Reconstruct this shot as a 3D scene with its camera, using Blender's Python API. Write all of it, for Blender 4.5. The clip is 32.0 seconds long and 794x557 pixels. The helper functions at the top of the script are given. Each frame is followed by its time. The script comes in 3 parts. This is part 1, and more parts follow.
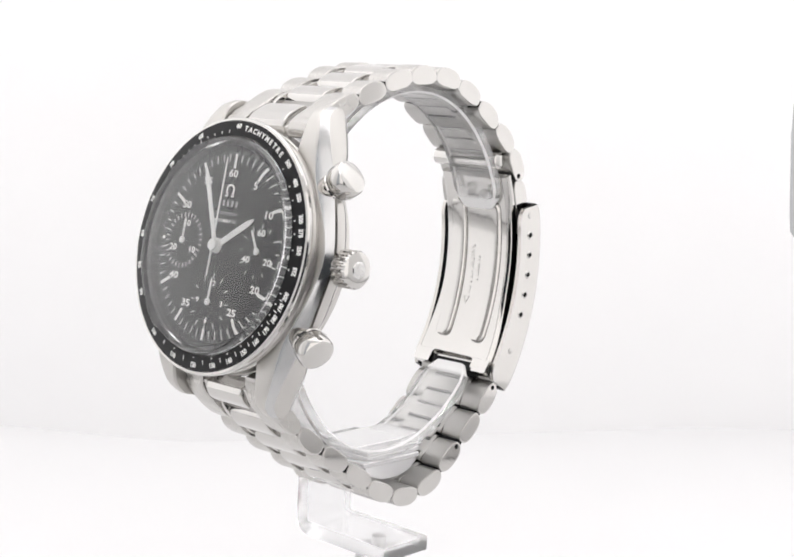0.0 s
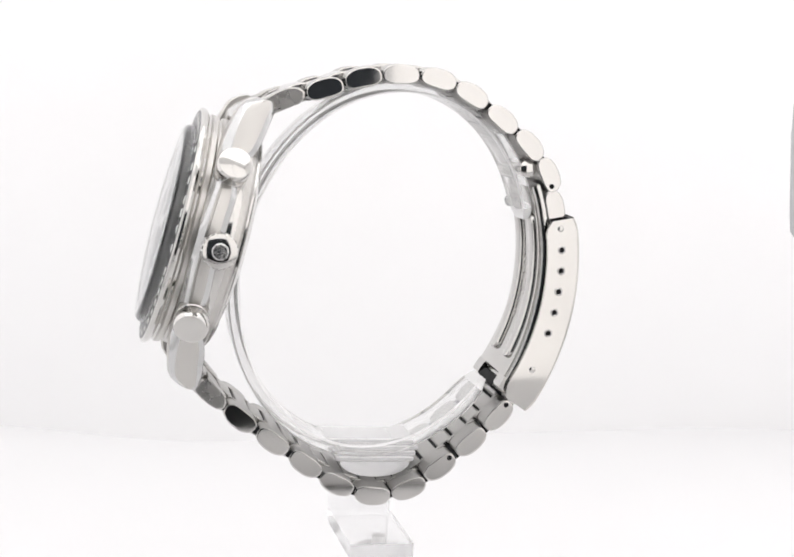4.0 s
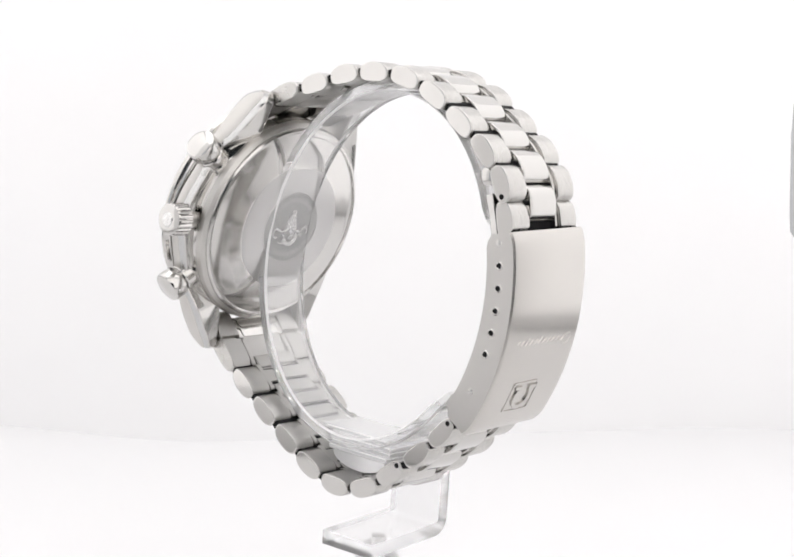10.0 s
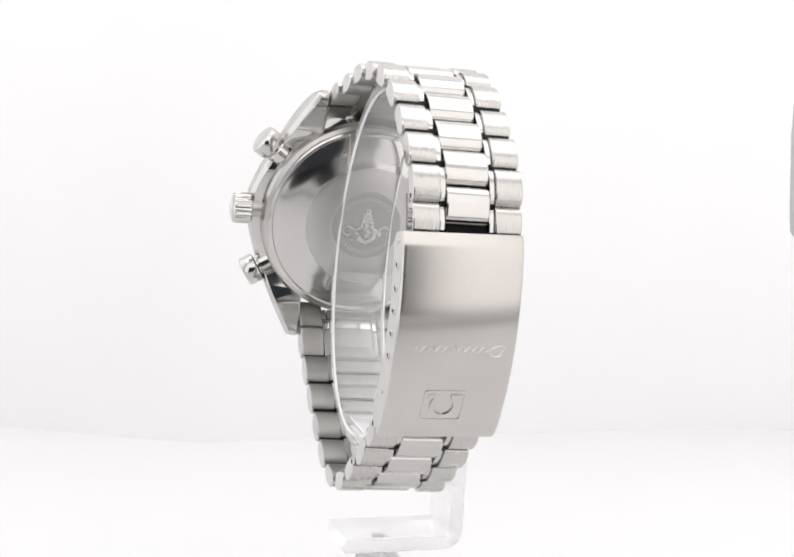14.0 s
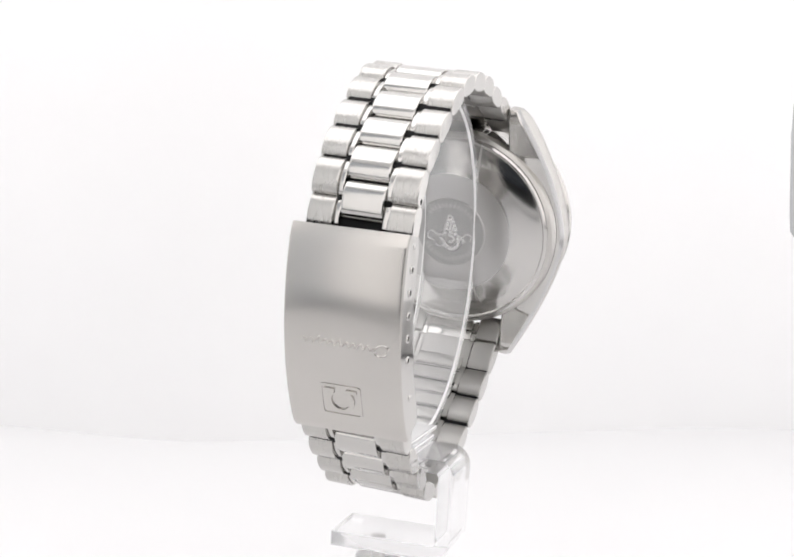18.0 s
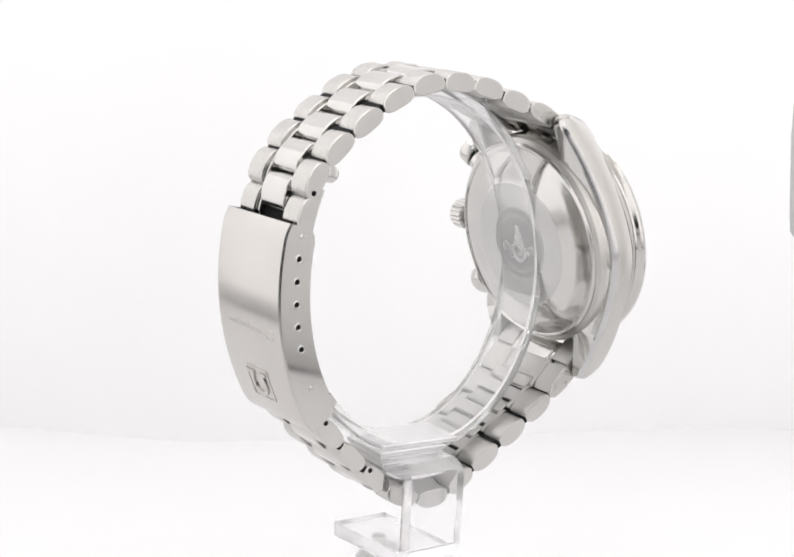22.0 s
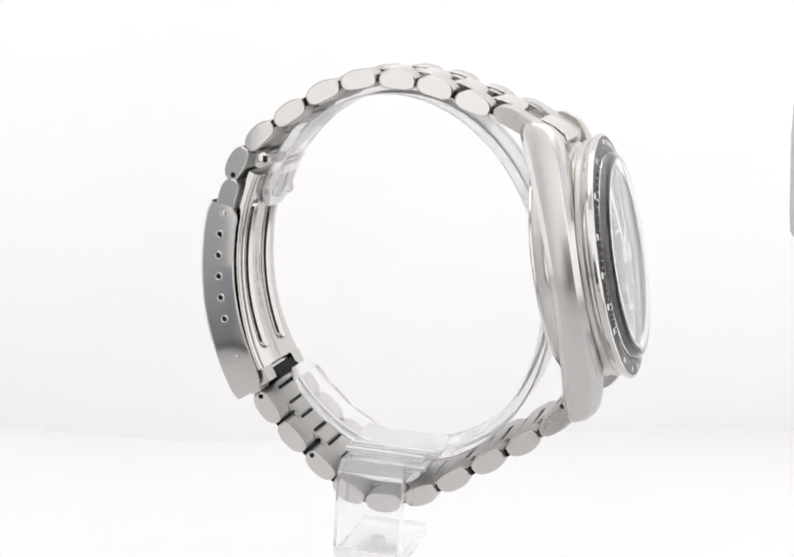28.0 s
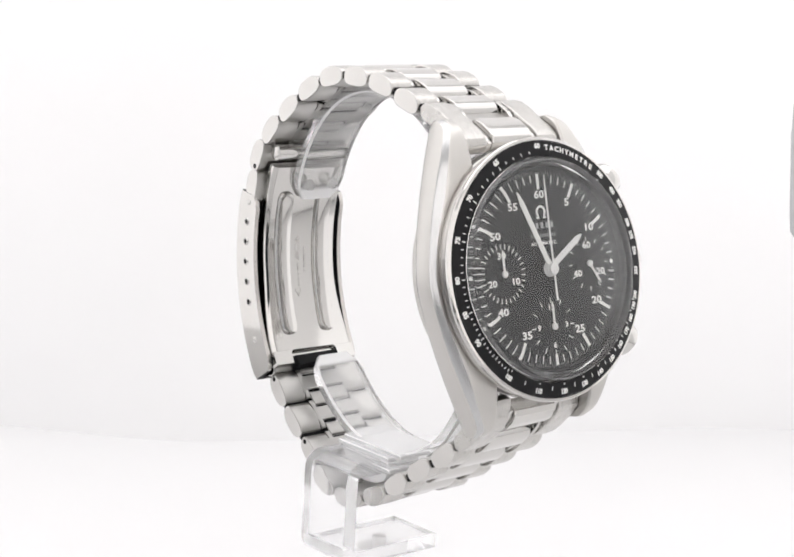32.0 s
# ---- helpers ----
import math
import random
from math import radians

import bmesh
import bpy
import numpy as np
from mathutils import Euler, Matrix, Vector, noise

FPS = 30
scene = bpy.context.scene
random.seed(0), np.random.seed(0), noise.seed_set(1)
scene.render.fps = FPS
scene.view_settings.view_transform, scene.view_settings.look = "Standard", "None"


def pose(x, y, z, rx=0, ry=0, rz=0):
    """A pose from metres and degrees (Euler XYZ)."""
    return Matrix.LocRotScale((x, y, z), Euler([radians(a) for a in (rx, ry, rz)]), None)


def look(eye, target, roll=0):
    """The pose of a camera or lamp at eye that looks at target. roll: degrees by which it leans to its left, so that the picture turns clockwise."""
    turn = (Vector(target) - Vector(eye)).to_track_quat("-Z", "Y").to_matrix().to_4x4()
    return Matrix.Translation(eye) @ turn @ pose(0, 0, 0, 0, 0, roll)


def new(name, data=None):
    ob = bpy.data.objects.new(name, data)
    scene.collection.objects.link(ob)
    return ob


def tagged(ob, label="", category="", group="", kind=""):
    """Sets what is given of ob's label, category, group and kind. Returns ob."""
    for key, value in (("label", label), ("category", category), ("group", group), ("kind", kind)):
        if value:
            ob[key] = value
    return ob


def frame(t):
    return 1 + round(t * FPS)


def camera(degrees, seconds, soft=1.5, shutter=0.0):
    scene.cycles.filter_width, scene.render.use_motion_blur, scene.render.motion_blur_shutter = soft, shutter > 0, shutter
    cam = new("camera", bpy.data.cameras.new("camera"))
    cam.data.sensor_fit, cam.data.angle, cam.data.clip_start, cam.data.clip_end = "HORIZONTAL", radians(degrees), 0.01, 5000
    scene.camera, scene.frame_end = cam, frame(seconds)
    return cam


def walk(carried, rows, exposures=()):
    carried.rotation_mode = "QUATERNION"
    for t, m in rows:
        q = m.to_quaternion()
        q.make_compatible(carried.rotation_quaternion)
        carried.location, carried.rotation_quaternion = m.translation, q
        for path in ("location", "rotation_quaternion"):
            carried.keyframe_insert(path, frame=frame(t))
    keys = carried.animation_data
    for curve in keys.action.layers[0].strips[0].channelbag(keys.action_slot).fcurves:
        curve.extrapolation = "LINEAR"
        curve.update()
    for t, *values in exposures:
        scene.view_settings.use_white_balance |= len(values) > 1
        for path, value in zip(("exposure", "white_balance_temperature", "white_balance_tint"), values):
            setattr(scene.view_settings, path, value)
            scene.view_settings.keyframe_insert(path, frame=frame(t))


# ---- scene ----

# Camera: still, a quarter of a metre from a wrist watch that turns on a clear stand.
cam = camera(28.6, 32.0, soft=1.9)
CAM = pose(0, -0.25, 0.1175, 80.388, -3.366, 0.466)
walk(cam, [(0.0, CAM), (32.0, CAM)])

# Turning: degrees a second about the upright axis through the origin.
RATE = -8.6422


def turn(t):
    return pose(0, 0, 0, 0, 0, RATE * (t - 16.0))


# ---- light ----
world = bpy.data.worlds.new("room_air")
world.use_nodes = True
world.node_tree.nodes["Background"].inputs["Color"].default_value = (0.07, 0.077, 0.088, 1)
world.node_tree.nodes["Background"].inputs["Strength"].default_value = 0.6
scene.world = world
scene.view_settings.exposure = 0.0


def panel_light(name, eye, target, sx, sy, watts, colour=(1.0, 0.982, 0.99)):
    data = bpy.data.lights.new(name, "AREA")
    data.shape, data.size, data.size_y, data.energy, data.color = "RECTANGLE", sx, sy, watts, colour
    ob = new(name, data)
    ob.matrix_world = look(eye, target)
    return ob


TENT = pose(0, 0, 0, 0, 0, 7)
panel_light("ceiling_panel_light", TENT @ Vector((0, 0.03, 0.374)), TENT @ Vector((0, 0.03, 0)), 0.42, 0.29, 0.46)
panel_light("side_panel_light", TENT @ Vector((-0.212, 0.08, 0.195)), TENT @ Vector((0, 0.08, 0.195)), 0.23, 0.355, 0.122)
panel_light("side_panel_light", TENT @ Vector((0.212, 0.08, 0.195)), TENT @ Vector((0, 0.08, 0.195)), 0.23, 0.355, 0.125)
# unseen warm lamps added at the front flap, to brighten what faces it
for x, z, sx, sz, watts in ((-0.156, 0.198, 0.124, 0.35, 0.082), (0.133, 0.198, 0.168, 0.35, 0.112), (-0.023, 0.267, 0.136, 0.22, 0.057)):
    panel_light("front_fill_light", TENT @ Vector((x, -0.195, z)), TENT @ Vector((x, 0.0, z)), sx, sz, watts, (1.0, 0.955, 0.92))


# ---- materials ----
def material(name):
    m = bpy.data.materials.new(name)
    m.use_nodes = True
    return m, m.node_tree.nodes, m.node_tree.links, m.node_tree.nodes["Principled BSDF"]


def steel(name, colour, rough, vary, stretch, bump, fine=2600, drawn=0.0):
    """Steel with a grain: noise drawn out by stretch, in roughness and in relief."""
    m, nodes, links, bsdf = material(name)
    bsdf.inputs["Metallic"].default_value = 1.0
    coord = nodes.new("ShaderNodeTexCoord")
    mapping = nodes.new("ShaderNodeMapping")
    mapping.inputs["Scale"].default_value = stretch
    links.new(coord.outputs["Object"], mapping.inputs["Vector"])
    grain = nodes.new("ShaderNodeTexNoise")
    grain.inputs["Scale"].default_value, grain.inputs["Detail"].default_value = fine, 3
    links.new(mapping.outputs["Vector"], grain.inputs["Vector"])
    smear = nodes.new("ShaderNodeTexNoise")
    smear.inputs["Scale"].default_value, smear.inputs["Detail"].default_value = 140, 4
    links.new(coord.outputs["Object"], smear.inputs["Vector"])
    mix = nodes.new("ShaderNodeMath")
    mix.operation = "ADD"
    links.new(grain.outputs["Fac"], mix.inputs[0])
    links.new(smear.outputs["Fac"], mix.inputs[1])
    ramp = nodes.new("ShaderNodeMapRange")
    ramp.inputs["From Min"].default_value, ramp.inputs["From Max"].default_value = 0.6, 1.4
    ramp.inputs["To Min"].default_value, ramp.inputs["To Max"].default_value = rough - vary, rough + vary
    links.new(mix.outputs[0], ramp.inputs["Value"])
    links.new(ramp.outputs[0], bsdf.inputs["Roughness"])
    tone = nodes.new("ShaderNodeMix")
    tone.data_type = "RGBA"
    tone.inputs["A"].default_value = (*[c * 0.93 for c in colour], 1)
    tone.inputs["B"].default_value = (*[min(1, c * 1.05) for c in colour], 1)
    links.new(smear.outputs["Fac"], tone.inputs["Factor"])
    links.new(tone.outputs["Result"], bsdf.inputs["Base Color"])
    if drawn:
        # brushed along the piece: highlights spread across it
        lay = nodes.new("ShaderNodeTangent")
        lay.direction_type, lay.uv_map = "UV_MAP", "grain"
        bsdf.inputs["Anisotropic"].default_value = drawn
        links.new(lay.outputs["Tangent"], bsdf.inputs["Tangent"])
    if bump:
        relief = nodes.new("ShaderNodeBump")
        relief.inputs["Strength"].default_value, relief.inputs["Distance"].default_value = bump, 0.00002
        links.new(grain.outputs["Fac"], relief.inputs["Height"])
        links.new(relief.outputs["Normal"], bsdf.inputs["Normal"])
    return m


def plain(name, colour, rough, metal=0.0, bump=0.0, scale=1500, spread=0.12, wobble=0.2):
    m, nodes, links, bsdf = material(name)
    bsdf.inputs["Metallic"].default_value = metal
    coord = nodes.new("ShaderNodeTexCoord")
    grain = nodes.new("ShaderNodeTexNoise")
    grain.inputs["Scale"].default_value, grain.inputs["Detail"].default_value = scale, 4
    links.new(coord.outputs["Object"], grain.inputs["Vector"])
    tone = nodes.new("ShaderNodeMix")
    tone.data_type = "RGBA"
    tone.inputs["A"].default_value = (*[c * (1 - spread) for c in colour], 1)
    tone.inputs["B"].default_value = (*[min(1, c * (1 + spread)) for c in colour], 1)
    links.new(grain.outputs["Fac"], tone.inputs["Factor"])
    links.new(tone.outputs["Result"], bsdf.inputs["Base Color"])
    ramp = nodes.new("ShaderNodeMapRange")
    ramp.inputs["To Min"].default_value, ramp.inputs["To Max"].default_value = rough * (1 - wobble), min(1, rough * (1 + wobble))
    links.new(grain.outputs["Fac"], ramp.inputs["Value"])
    links.new(ramp.outputs[0], bsdf.inputs["Roughness"])
    if bump:
        relief = nodes.new("ShaderNodeBump")
        relief.inputs["Strength"].default_value, relief.inputs["Distance"].default_value = bump, 0.00003
        links.new(grain.outputs["Fac"], relief.inputs["Height"])
        links.new(relief.outputs["Normal"], bsdf.inputs["Normal"])
    return m


def clear(name, colour, rough, ior, milk=0.0, gloss=0.5):
    m, nodes, links, bsdf = material(name)
    bsdf.inputs["Base Color"].default_value = (*colour, 1)
    bsdf.inputs["Transmission Weight"].default_value = 1.0 - milk
    bsdf.inputs["Specular IOR Level"].default_value = gloss
    bsdf.inputs["IOR"].default_value = ior
    coord = nodes.new("ShaderNodeTexCoord")
    grain = nodes.new("ShaderNodeTexNoise")
    grain.inputs["Scale"].default_value, grain.inputs["Detail"].default_value = 220, 3
    links.new(coord.outputs["Object"], grain.inputs["Vector"])
    ramp = nodes.new("ShaderNodeMapRange")
    ramp.inputs["To Min"].default_value, ramp.inputs["To Max"].default_value = 0.0, rough
    links.new(grain.outputs["Fac"], ramp.inputs["Value"])
    links.new(ramp.outputs[0], bsdf.inputs["Roughness"])
    return m


MIRROR = steel("mirror_steel", (0.60, 0.587, 0.568), 0.05, 0.02, (1, 1, 1), 0.0)
POLISHED = steel("polished_steel", (0.58, 0.569, 0.551), 0.09, 0.03, (1, 1, 1), 0.0)
SATIN = steel("satin_steel", (0.54, 0.528, 0.508), 0.27, 0.03, (1, 0.05, 0.05), 0.015, 12000, 0.6)
BRUSHED = steel("brushed_steel", (0.575, 0.556, 0.53), 0.22, 0.02, (1, 0.03, 0.03), 0.03, 14000, 0.8)
BEVEL = steel("polished_bevel", (0.56, 0.56, 0.56), 0.2, 0.03, (1, 1, 1), 0.0)
CASE_STEEL = steel("case_steel", (0.55, 0.536, 0.514), 0.34, 0.015, (1, 0.08, 0.3), 0.0, 9000)
DISC_STEEL = steel("turned_steel", (0.56, 0.552, 0.545), 0.30, 0.02, (1, 1, 1), 0.0)
BACK_STEEL = steel("case_back_steel", (0.60, 0.588, 0.572), 0.13, 0.02, (1, 1, 1), 0.0)
MEDAL = steel("stamped_steel", (0.43, 0.427, 0.42), 0.46, 0.05, (1, 1, 1), 0.3, 5000)
RELIEF = steel("relief_steel", (0.68, 0.675, 0.665), 0.26, 0.05, (1, 1, 1), 0.0)
ENGRAVED = steel("engraved_steel", (0.45, 0.445, 0.44), 0.42, 0.08, (1, 1, 1), 0.25)
INSIDE = steel("inner_steel", (0.44, 0.432, 0.418), 0.36, 0.06, (1, 1, 1), 0.1, 6000)
# near-black paint that stands in for shade in gaps, holes and hollows
GAP_SHADE = plain("recess_shade", (0.012, 0.012, 0.013), 0.6)
GAP_SHADE.node_tree.nodes["Principled BSDF"].inputs["Specular IOR Level"].default_value = 0.1
DIAL_BLACK = plain("dial_black", (0.019, 0.0196, 0.0205), 0.6, 0.0, 0.0, 900, 0.06, 0.01)
DIAL_BLACK.node_tree.nodes["Principled BSDF"].inputs["Specular IOR Level"].default_value = 0.2
INSERT_BLACK = plain("bezel_black", (0.008, 0.008, 0.009), 0.22, 0.0, 0.0, 900, 0.1, 0.04)
INSERT_BLACK.node_tree.nodes["Principled BSDF"].inputs["Specular IOR Level"].default_value = 0.2
PRINT = plain("white_print", (0.82, 0.82, 0.80), 0.5, 0.0, 0.0, 2500, 0.04)
GREY_PRINT = plain("grey_print", (0.40, 0.40, 0.40), 0.5, 0.0, 0.0, 2500, 0.06)
WHITE_HAND = plain("white_lacquer", (0.80, 0.80, 0.78), 0.3, 0.0, 0.0, 2500, 0.04)
ACRYLIC = clear("clear_acrylic", (0.995, 0.995, 0.995), 0.02, 1.25, 0.17, 0.5)
# extra milkiness whitens the saddle, in place of light the clear plastic catches
MILKY = clear("milky_acrylic", (0.99, 0.99, 0.995), 0.03, 1.22, 0.42, 0.5)
# near-white, painted for the light that clear edges gather
EDGE_WHITE = clear("acrylic_edge_glow", (0.99, 0.99, 0.99), 0.2, 1.42, 0.85, 0.5)
FOOT_CLEAR = clear("foot_acrylic", (0.985, 0.985, 0.99), 0.03, 1.32, 0.10, 0.6)
CRYSTAL = clear("watch_crystal", (0.985, 0.988, 0.99), 0.0, 1.45, 0.0, 0.1)
# slight milk in the crystal's wall, painted for its glow of inner reflections
CRYSTAL_GLOW = clear("crystal_edge_glow", (0.97, 0.975, 0.98), 0.1, 1.45, 0.15, 0.5)
TENT_WHITE = plain("white_tent_fabric", (0.90, 0.90, 0.90), 0.85, 0.0, 0.0, 60, 0.015)
FLOOR_WHITE = plain("white_card", (0.79, 0.79, 0.795), 0.55, 0.0, 0.0, 40, 0.012)
SWEEP_WHITE = plain("white_cloth", (0.90, 0.90, 0.905), 0.7, 0.0, 0.0, 40, 0.012)
CORNER_SHADE = plain("corner_shade_grey", (0.52, 0.55, 0.58), 0.8, 0.0, 0.0, 60, 0.05)
TABLE_DARK = plain("unseen_dark_table", (0.06, 0.058, 0.056), 0.5, 0.0, 0.0, 30, 0.25)
GREY_CLIP = plain("grey_plastic", (0.5, 0.51, 0.52), 0.5, 0.0, 0.0, 200, 0.1)


# ---- mesh helpers (millimetres) ----
SPOT = {}


def thing(name, m, label, category):
    ob = new(name)
    ob.empty_display_size = 0.01
    ob.matrix_basis = m
    SPOT[ob.name] = Matrix.Identity(4)
    return tagged(ob, label, category)


def lay_grain(bm):
    """Marks x as the direction across the grain, before a piece is bent."""
    uv = bm.loops.layers.uv.new("grain")
    for f in bm.faces:
        for loop in f.loops:
            co = loop.vert.co
            loop[uv].uv = (co.x * 0.05, (co.y + 0.37 * co.z) * 0.05)


def data_of(name, bm, mat, sharp=32):
    if "grain" not in bm.loops.layers.uv:
        lay_grain(bm)
    bmesh.ops.remove_doubles(bm, verts=bm.verts, dist=1e-5)
    bmesh.ops.recalc_face_normals(bm, faces=bm.faces)
    bmesh.ops.scale(bm, vec=(0.001, 0.001, 0.001), verts=bm.verts)
    me = bpy.data.meshes.new(name)
    bm.to_mesh(me)
    bm.free()
    me.materials.append(mat)
    me.shade_smooth()
    me.set_sharp_from_angle(angle=radians(sharp))
    return me


def polish_ends(me, mat, least=0.8):
    """A second finish on the faces that look sideways."""
    me.materials.append(mat)
    for f in me.polygons:
        if abs(f.normal.x) > least:
            f.material_index = 1


def part(name, bm, mat, parent, label="", m=None, sharp=32):
    """Links a bmesh (or a finished mesh) as one object under parent; m is its pose in the thing's space, in mm."""
    me = bm if isinstance(bm, bpy.types.Mesh) else data_of(name, bm, mat, sharp)
    ob = new(name, me)
    place = (m or Matrix.Identity(4)).copy()
    place.translation = place.translation * 0.001
    ob.parent = parent
    ob.matrix_basis = SPOT[parent.name].inverted() @ place
    SPOT[ob.name] = place
    if label:
        ob["label"] = label
    return ob


def rings(bm, loops, closed=True, caps=True):
    """Skins a row of point loops of equal length."""
    rows = [[bm.verts.new(p) for p in loop] for loop in loops]
    n = len(rows[0])
    for a, b in zip(rows, rows[1:]):
        for i in range(n if closed else n - 1):
            j = (i + 1) % n
            bm.faces.new((a[i], a[j], b[j], b[i]))
    if caps and closed:
        bm.faces.new(rows[0])
        bm.faces.new(rows[-1][::-1])
    return rows


def prism(bm, outline, x0, x1, bev=0.2):
    """An outline in (y, z) drawn along x, its end edges rounded."""
    cy = sum(p[0] for p in outline) / len(outline)
    cz = sum(p[1] for p in outline) / len(outline)

    def at(x, inset):
        out = []
        for y, z in outline:
            d = max(1e-6, math.hypot(y - cy, z - cz))
            k = 1 - inset / d
            out.append((x, cy + (y - cy) * k, cz + (z - cz) * k))
        return out
    g = min(0.12, bev)
    rings(bm, [at(x0, bev + g), at(x0, bev), at(x0 + 0.3 * bev, 0.3 * bev), at(x0 + bev, 0), at(x0 + bev + g, 0),
               at(x1 - bev - g, 0), at(x1 - bev, 0), at(x1 - 0.3 * bev, 0.3 * bev), at(x1, bev), at(x1, bev + g)])


def lathe(bm, outline, seg=64, closed=False):
    """Turns an outline of (radius, height) about z."""
    loops = []
    for i in range(seg):
        a = 2 * math.pi * i / seg
        loops.append([bm.verts.new((r * math.cos(a), r * math.sin(a), h)) for r, h in outline])
    n = len(outline)
    for i in range(seg):
        a, b = loops[i], loops[(i + 1) % seg]
        for k in range(n if closed else n - 1):
            j = (k + 1) % n
            bm.faces.new((a[k], a[j], b[j], b[k]))


def slab(bm, outline, z0, z1):
    """A flat plate with an outline in (x, y)."""
    rings(bm, [[(x, y, z0) for x, y in outline], [(x, y, z1) for x, y in outline]])


def box(bm, x0, x1, y0, y1, z0, z1):
    slab(bm, [(x0, y0), (x1, y0), (x1, y1), (x0, y1)], z0, z1)


def oval(a, b, power=2.4, n=22):
    out = []
    for i in range(n):
        t = 2 * math.pi * i / n
        c, s = math.cos(t), math.sin(t)
        out.append((a * math.copysign(abs(c) ** (2 / power), c), b * math.copysign(abs(s) ** (2 / power), s)))
    return out


def rounded(w, h, r, n=4):
    out = []
    for cx, cy, a0 in ((w / 2 - r, h / 2 - r, 0), (-w / 2 + r, h / 2 - r, 90), (-w / 2 + r, -h / 2 + r, 180), (w / 2 - r, -h / 2 + r, 270)):
        for i in range(n + 1):
            a = radians(a0 + 90 * i / n)
            out.append((cx + r * math.cos(a), cy + r * math.sin(a)))
    return out


def frame_of(outline, inner, z0, z1):
    """A loop-shaped plate between two outlines with the same number of points."""
    bm = bmesh.new()
    n = len(outline)
    rows = [[bm.verts.new((x, y, z)) for x, y in o] for o, z in ((outline, z0), (outline, z1), (inner, z1), (inner, z0))]
    for k in range(4):
        a, b = rows[k], rows[(k + 1) % 4]
        for i in range(n):
            j = (i + 1) % n
            bm.faces.new((a[i], a[j], b[j], b[i]))
    return bm


def letters(body, size, thick=0.03, wide=1.0, bold=0.028):
    """Raised characters as a bmesh, centred on the origin."""
    curve = bpy.data.curves.new("letters", "FONT")
    curve.body, curve.size, curve.align_x, curve.align_y, curve.resolution_u, curve.extrude, curve.offset = body, size, "CENTER", "CENTER", 2, thick / 2, size * bold
    ob = bpy.data.objects.new("letters", curve)
    me = bpy.data.meshes.new_from_object(ob)
    bm = bmesh.new()
    bm.from_mesh(me)
    bmesh.ops.scale(bm, vec=(wide, 1, 1), verts=bm.verts)
    bpy.data.objects.remove(ob)
    bpy.data.meshes.remove(me)
    bpy.data.curves.remove(curve)
    return bm


def move(bm, m):
    bmesh.ops.transform(bm, matrix=m, verts=bm.verts)
    return bm


# ---- the light tent ----
def sheet(name, loops, mat, m, label=""):
    bm = bmesh.new()
    rings(bm, loops, closed=True)
    me = data_of(name, bm, mat)
    ob = new(name, me)
    ob.matrix_basis = m
    return tagged(ob, label, kind="structure")


def tent():
    # hanging back cloth, bowed along its foot
    back, top, t = 162.0, 378.0, 2.0
    loops = []
    for i in range(43):
        x = -213 + 426 * i / 42
        u = max(-115.0, min(115.0, x))
        y0 = back + 4.85 * (math.hypot((u + 35) / 35, 0.4) - (u + 35) / 35) + 3.75 * (math.hypot((u + 35) / 35, 0.4) + (u + 35) / 35) + 0.5 * math.sin(x * 0.05)
        line = [(y0, -1.0), (y0, 12), (y0 + 0.4, 80), (y0 + 3.0, top)]
        loops.append([(x, y, z) for y, z in line] + [(x, y + t, z) for y, z in line[::-1]])
    sheet("backdrop", loops, SWEEP_WHITE, TENT, "hanging white back cloth of the light tent")

    def wall(name, x0, x1, y0, y1, z0, z1, mat=TENT_WHITE):
        sheet(name, [[(x0, y0, z), (x1, y0, z), (x1, y1, z), (x0, y1, z)] for z in (z0, z1)], mat, TENT)
    wall("wall_west", -219, -215, -112, 205, -2, 378)
    wall("wall_east", 215, 219, -199, 205, -2, 378)
    # unseen grey wall piece, added to darken what the steel reflects on that side
    wall("wall_corner", -219, -215, -199, -113, -2, 378, CORNER_SHADE)
    wall("ceiling", -219, 219, -204, 205, 380, 384)
    # white floor card, kept short of the walls so the clasp reflects dark
    wall("floor_card", -204, 204, -185, 196, -2, 0, FLOOR_WHITE)
    # front flap with an upright opening for the lens
    wall("wall_front", -219, -93, -204, -199, -2, 378)
    wall("wall_front_side", 47, 219, -204, -199, -2, 378)
    wall("wall_front_top", -92, 46, -204, -199, 155, 378)
    wall("wall_front_sill", -92, 46, -204, -199, -2, 14)
    # unseen dark table top added under tent and camera, mirrored as dark bands
    wall("floor", -500, 500, -600, 400, -24, -4, TABLE_DARK)


tent()

# ---- where the watch sits on its turning axis (mm) ----
# Axes of the watch: x across towards the plain side, y towards the dial, z up; it leans and is a little skewed on the stand.
AXES = Matrix(((0.99848, 0.04001, 0.03795), (-0.03998, 0.99920, -0.00152), (-0.03798, 0.0, 0.99928)))
SEAT = Vector((3.0, 4.25, 73.75))     # the watch's own origin when its back faces the lens
BASE = Vector((0.0, 0.0, 39.0))
LEAN = Matrix.Translation(BASE * 0.001) @ AXES.to_4x4()
SHIFT = Matrix.Translation(AXES.transposed() @ (SEAT - BASE))     # mm, from the watch's base to its origin

watch = thing("wrist_watch", LEAN, "stainless steel chronograph watch with black dial on clear stand", "watch")

# the case stands tilted: dial frame x to three o'clock, y to twelve, z out of the dial
TILT = radians(13.0)
CN, SN = math.cos(TILT), math.sin(TILT)
DIAL = SHIFT @ Matrix(((-1, 0, 0, -2.05), (0, -SN, CN, 30.9), (0, CN, SN, 8.75), (0, 0, 0, 1)))


